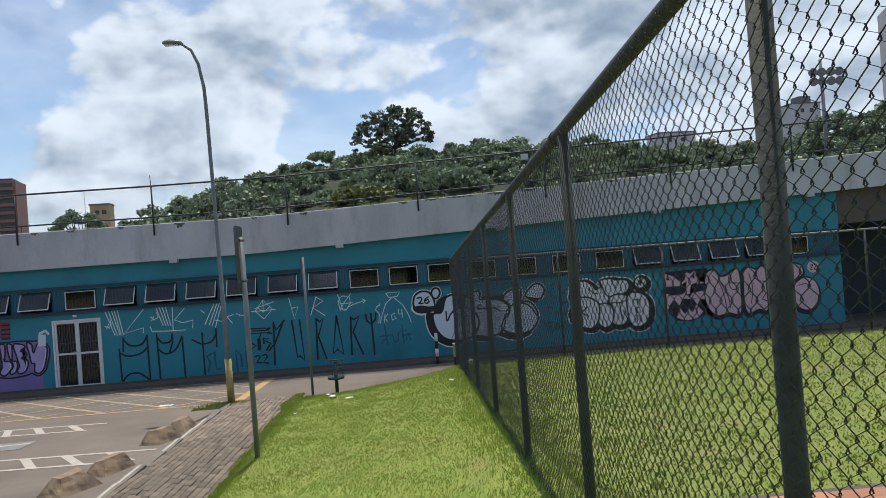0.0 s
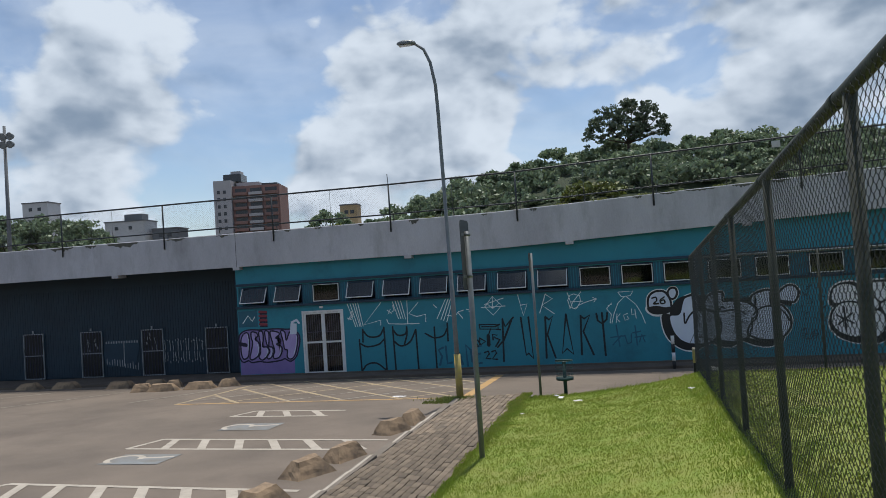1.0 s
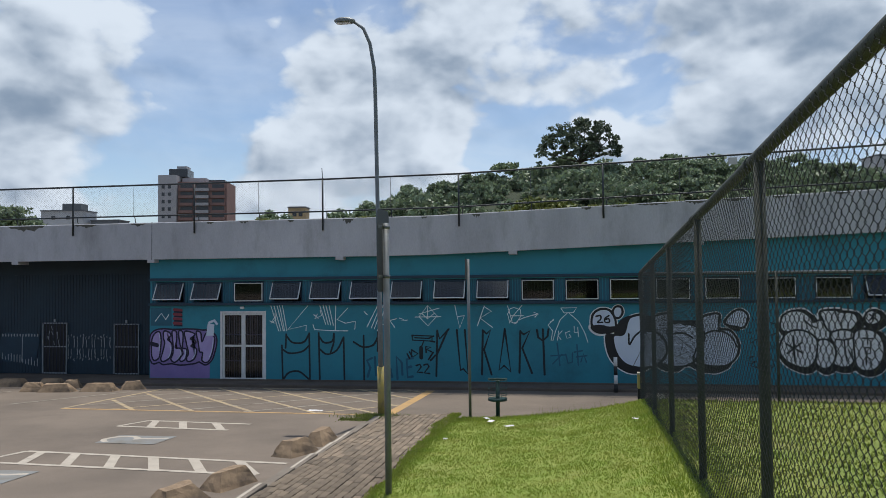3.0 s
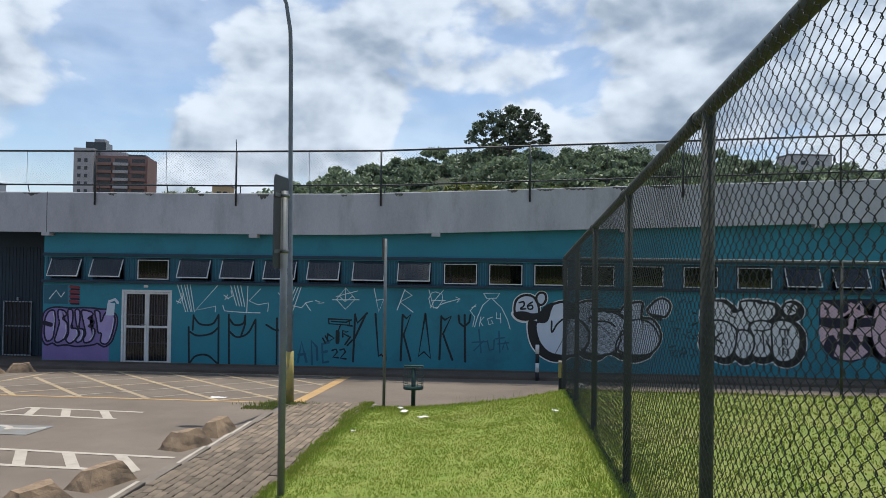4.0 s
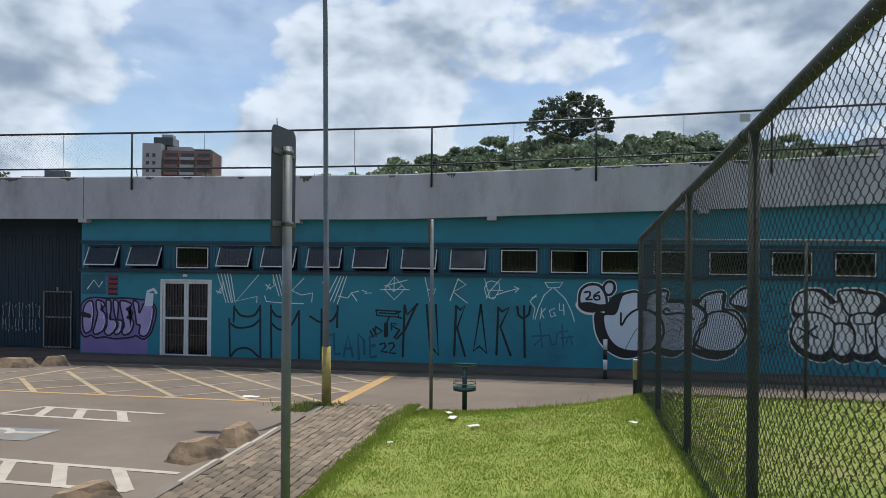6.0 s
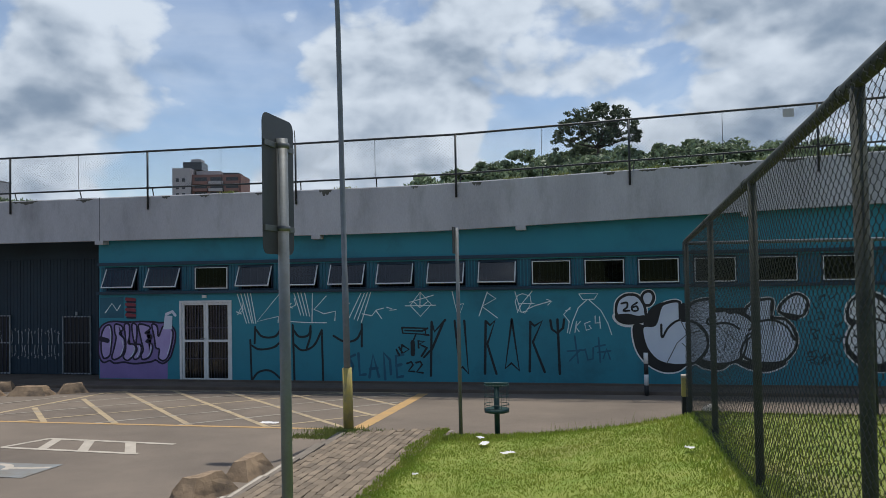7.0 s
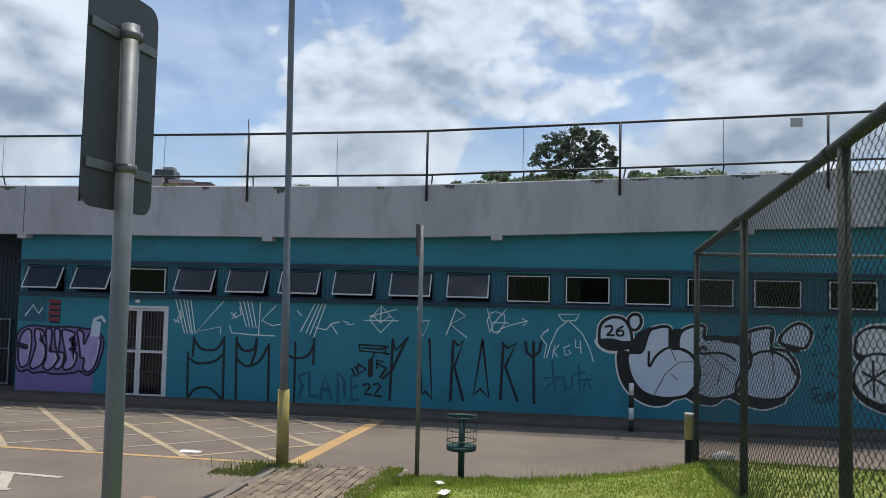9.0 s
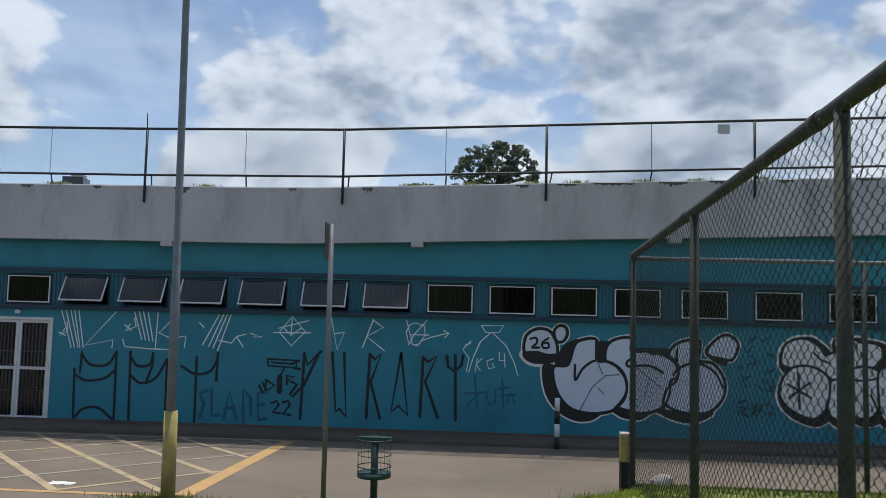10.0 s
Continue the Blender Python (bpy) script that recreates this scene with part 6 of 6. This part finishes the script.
tagged(quads("wood", co, fa, M_leaf), "dense green treetops on the hill behind the building", "wood", kind="stuff")
# the hill under it
hx = np.linspace(-140, 200, 60)
hv, hf = [], []
for j, (yy, drop_) in enumerate(((100, 30), (118, 13), (132, 8), (146, 5), (156, 4.5), (190, 30))):
    hv += [(x, yy, max(-1.6, (canopy(x) if x > -64 else 6) - drop_)) for x in hx]
hf = [(j * 60 + i, j * 60 + i + 1, (j + 1) * 60 + i + 1, (j + 1) * 60 + i) for j in range(5) for i in range(59)]
tagged(mesh("hill", hv, hf, M_hill, smooth=True), "dark wooded hillside behind the building", "hill", kind="structure")
# added bank, never in view, closes the place behind and darkens window reflections
bx = np.linspace(-200, 200, 41)
bv = [(x, yy, lot(-20) - 0.5 + h * (1 + 0.18 * math.sin(x * 0.09) + 0.1 * math.sin(x * 0.31))) for yy, h in ((-55, 0), (-62, 9), (-75, 14), (-110, 0)) for x in bx]
bf = [(j * 41 + i, (j + 1) * 41 + i, (j + 1) * 41 + i + 1, j * 41 + i + 1) for j in range(3) for i in range(40)]
tagged(mesh("bank", bv, bf, M_hill, smooth=True), "unseen dark bank added behind the camera for the window reflections", "hill", kind="structure")
# yellowish bush in the wood
c_, r_ = crown_clumps(-4, 117, 13.6, 4.6, 1.6, 24, rng)
co, fa = leaves(c_, r_, 45, 0.5, rng)
tagged(quads("bush", co, fa, M_leaf_pale), "yellowish treetop in the wood", "tree", kind="stuff")


def tree(name, x, y, z0, z1, spread, depth, clumps, per, leaf, mat, label, seed, trunk=0.5, lobes=()):
    r = np.random.default_rng(seed)
    t = thing(name, label, "tree")
    if lobes:
        # several smaller domes with sky between them
        sets = [crown_clumps(x + dx, y + dy, z1 - dz, k, depth, clumps // len(lobes), r, 0.5, (0.10, 0.22)) for dx, dy, dz, k in lobes]
        c_, rad = np.concatenate([q[0] for q in sets]), np.concatenate([q[1] for q in sets])
    else:
        c_, rad = crown_clumps(x, y, z1, spread, depth, clumps, r, 0.55, (0.13, 0.25))
    fork = Vector((x, y, z0 + (z1 - z0) * 0.55))
    part("trunk", tube([(x + 0.4, y, z0), (x + 0.1, y, z0 + (z1 - z0) * 0.3), fork], [trunk, trunk * 0.8, trunk * 0.6], 8), M_bark, t)
    limbs = bmesh.new()
    for c in c_[:: max(1, clumps // 14)]:
        c = Vector(c)
        m = fork.lerp(c, 0.5) + Vector((0, 0, -0.4))
        add_tube(limbs, [fork, m, c], [trunk * 0.4, trunk * 0.25, trunk * 0.08], 5)
    part("limbs", limbs, M_bark, t)
    co, fa = leaves(c_, rad, per, leaf, r)
    quads("crown", co, fa, mat, t)
    return t


tree("tree", 1.8, 140, 12, 30.8, 8.0, 6.0, 300, 26, 0.30, M_leaf_dark, "tall dark tree rising above the wood, gaps in its crown", 3, 0.4, ((-3.4, 0, 0.9, 4.4), (0.4, 1, 0.0, 3.6), (3.9, 0, 0.4, 3.2)))
tree("tree", -58.5, 148, 0, 15.6, 5.0, 3.4, 40, 60, 0.4, M_leaf, "broad tree behind the parapet beside the tower", 4)
for i, (x, z) in enumerate(((-150, 19.5), (-139, 20.6), (-128, 20.0), (-119, 18.0), (-160, 18))):
    tree("tree", x, 150, -1, z, 8, 6, 70, 60, 0.5, M_leaf, "broad green tree beyond the parapet", 20 + i)
for i, (x, z) in enumerate(((92, 25.5), (104, 27), (118, 27), (132, 28))):
    tree("tree", x, 150, -1, z, 8, 6, 70, 60, 0.5, M_leaf, "broad green tree beyond the field", 40 + i)


# ---- far buildings ----
def tower(x, y, w, d, top, floors, label, turn=0.0):
    t = thing("apartment_tower", label, "apartment tower")
    part("wall", box(-w / 2, -w / 2 + w * 0.27, -d / 2, d / 2, 0, top), M_tower, t, "pale rendered wing")
    part("wall", box(-w / 2 + w * 0.27, w / 2, -d / 2 + 2.0, d / 2, 0, top - 2.5), M_tower_brown, t, "brown recessed wing")
    part("roof_house", box(-w * 0.40, -w * 0.12, -d * 0.2, d * 0.3, top, top + 3.2), M_tower_dark, t)
    part("roof_house", box(-w * 0.30, -w * 0.15, -d * 0.1, d * 0.2, top + 3.2, top + 4.6), M_tower, t)
    part("roof_house", box(-w * 0.2, w * 0.16, -d * 0.2, d * 0.25, top - 2.5, top - 0.6), M_tower, t)
    part("roof_house", box(w * 0.2, w * 0.44, -d * 0.2, d * 0.2, top - 2.5, top - 1.4), M_tower_dark, t)
    for f in range(floors):
        z = top - 5.5 - 3.0 * f
        for k in (0.28, 0.62):
            part("window", box(-w / 2 + w * 0.27 * k - 0.6, -w / 2 + w * 0.27 * k + 0.6, -d / 2 - 0.08, -d / 2 + 0.3, z, z + 1.4), M_tower_dark, t)
        for k, mat in ((0.40, M_tower_brown), (0.635, M_tower), (0.87, M_tower_brown)):
            xc = -w / 2 + w * k
            bal = part("balcony", box(xc - w * 0.105, xc + w * 0.105, -d / 2 + 0.4, -d / 2 + 2.1, z - 0.9, z + 0.25), mat, t)
            part("opening", box(xc - w * 0.09, xc + w * 0.09, -d / 2 + 1.9, -d / 2 + 2.05, z + 0.26, z + 1.9), M_tower_dark, bal)
    for o in (t,):
        o.matrix_world = pose(x, y, -2, 0, 0, turn)
    return t


tower(-153, 300, 27, 18, 47, 9, "tall brown and white apartment tower with balconies", 12)
tower(222, 300, 26, 18, 92, 20, "tall dark apartment tower beyond the field", -20)


def house(x, y, w, d, h, mat, label, extra=True):
    t = thing("house", label, "house")
    part("wall", box(-w / 2, w / 2, -d / 2, d / 2, 0, h), mat, t)
    part("roof", box(-w / 2 - 0.3, w / 2 + 0.3, -d / 2 - 0.3, d / 2 + 0.3, h, h + 0.5), M_far_dark, t)
    if extra:
        part("roof_house", box(-w * 0.1, w * 0.35, -d * 0.2, d * 0.3, h + 0.5, h + 3.5), M_far_dark, t)
    for k in (0.25, 0.6):
        part("window", box(-w / 2 + w * k, -w / 2 + w * k + 1.6, -d / 2 - 0.1, -d / 2 + 0.3, h - 3.5, h - 2), M_tower_dark, t)
    t.matrix_world = pose(x, y, -2, 0, 0, 8)
    return t


house(-212, 300, 18, 12, 34, M_far_white, "pale block with a dark roof house beyond the trees")
house(-196, 305, 12, 10, 30, M_far_dark, "grey block with an arched annex beyond the parapet", False)
house(-258, 300, 12, 10, 46, M_far_white, "pale block among the trees", False)
house(-109, 300, 7, 8, 33, M_far_yellow, "small ochre block beside the tower", False)
house(168, 300, 12, 10, 54, M_far_white, "white house on the hill beyond the field")
house(115, 302, 16, 10, 46, M_far_white, "pale low block behind the wood", False)


def floodlight(x, y, top, spread):
    t = thing("floodlight_mast", "tall floodlight mast with two rows of round lamps", "floodlight mast")
    part("mast", tube([(x, y, -2), (x, y, top + 2.5)], [0.45, 0.25], 8), M_far_dark, t)
    for z in (0, -1.5):
        part("crossbar", tube([(x - spread, y - 0.4, top + z), (x + spread, y - 0.4, top + z)], 0.12, 6), M_far_dark, t)
        for k in (-1, -0.35, 0.35, 1):
            part("flood_lamp", tube([(x + spread * k, y - 0.6, top + z + 0.3), (x + spread * k, y - 1.5, top + z + 0.1)], [0.35, 0.75], 10), M_galv, t)
    return t


floodlight(-111.2, 120, 31.6, 2.4)
floodlight(72, 120, 27, 2.2)

# ---- pavers of the path, last ----
def paver_frame(y, x):
    k = (x + 3.92) / 1.6
    return (lot(y) + 0.03) * (1 - k) + (verge_edge(y) - 0.03) * k


pl, pwid, gap = 0.235, 0.112, 0.017
unit = box(-pwid / 2 + gap / 2, pwid / 2 - gap / 2, -pl / 2 + gap / 2, pl / 2 - gap / 2, -0.05, 0.03)
bmesh.ops.bevel(unit, geom=[e for e in unit.edges if all(v.co.z > 0 for v in e.verts)], offset=0.006, segments=1, affect="EDGES")
first = part("paver", unit, M_paver, kerb)
path_ob = tagged(new("pavement_path"), "worn brick-paved footpath between kerb and grass", "pavement", kind="structure")
first.parent = path_ob
pm = first.data
tv = np.array([v.co[:] for v in pm.vertices])
tf = [tuple(p.vertices) for p in pm.polygons]
rp = random.Random(8)
allv, allf, count = [], [], 0
row = 0
for i in range(14):
    x = -3.86 + i * pwid + 0.0
    y = -5 + (pl / 2 if i % 2 else 0)
    while y < 16.1:
        z = paver_frame(y, x) + rp.uniform(-0.006, 0.006)
        tilt = (rp.uniform(-1.2, 1.2), rp.uniform(-1.2, 1.2), rp.uniform(-1.5, 1.5))
        m = pose(x, y, z - 0.01, *tilt)
        if 7.2 < y < 11.8 and count < 300:
            ob = first if count == 0 else new("paver", pm)
            ob.parent = path_ob
            ob.matrix_world = m
            count += 1
        else:
            k = len(allv) * 0 + sum(len(a) for a in allv)
            allv.append(tv @ np.array(m.to_3x3()).T + np.array(m.translation))
            allf += [tuple(a + k for a in f) for f in tf]
        y += pl
rest = mesh("paver_rest", np.concatenate(allv), allf, M_paver, path_ob)
tagged(rest, kind="stuff")
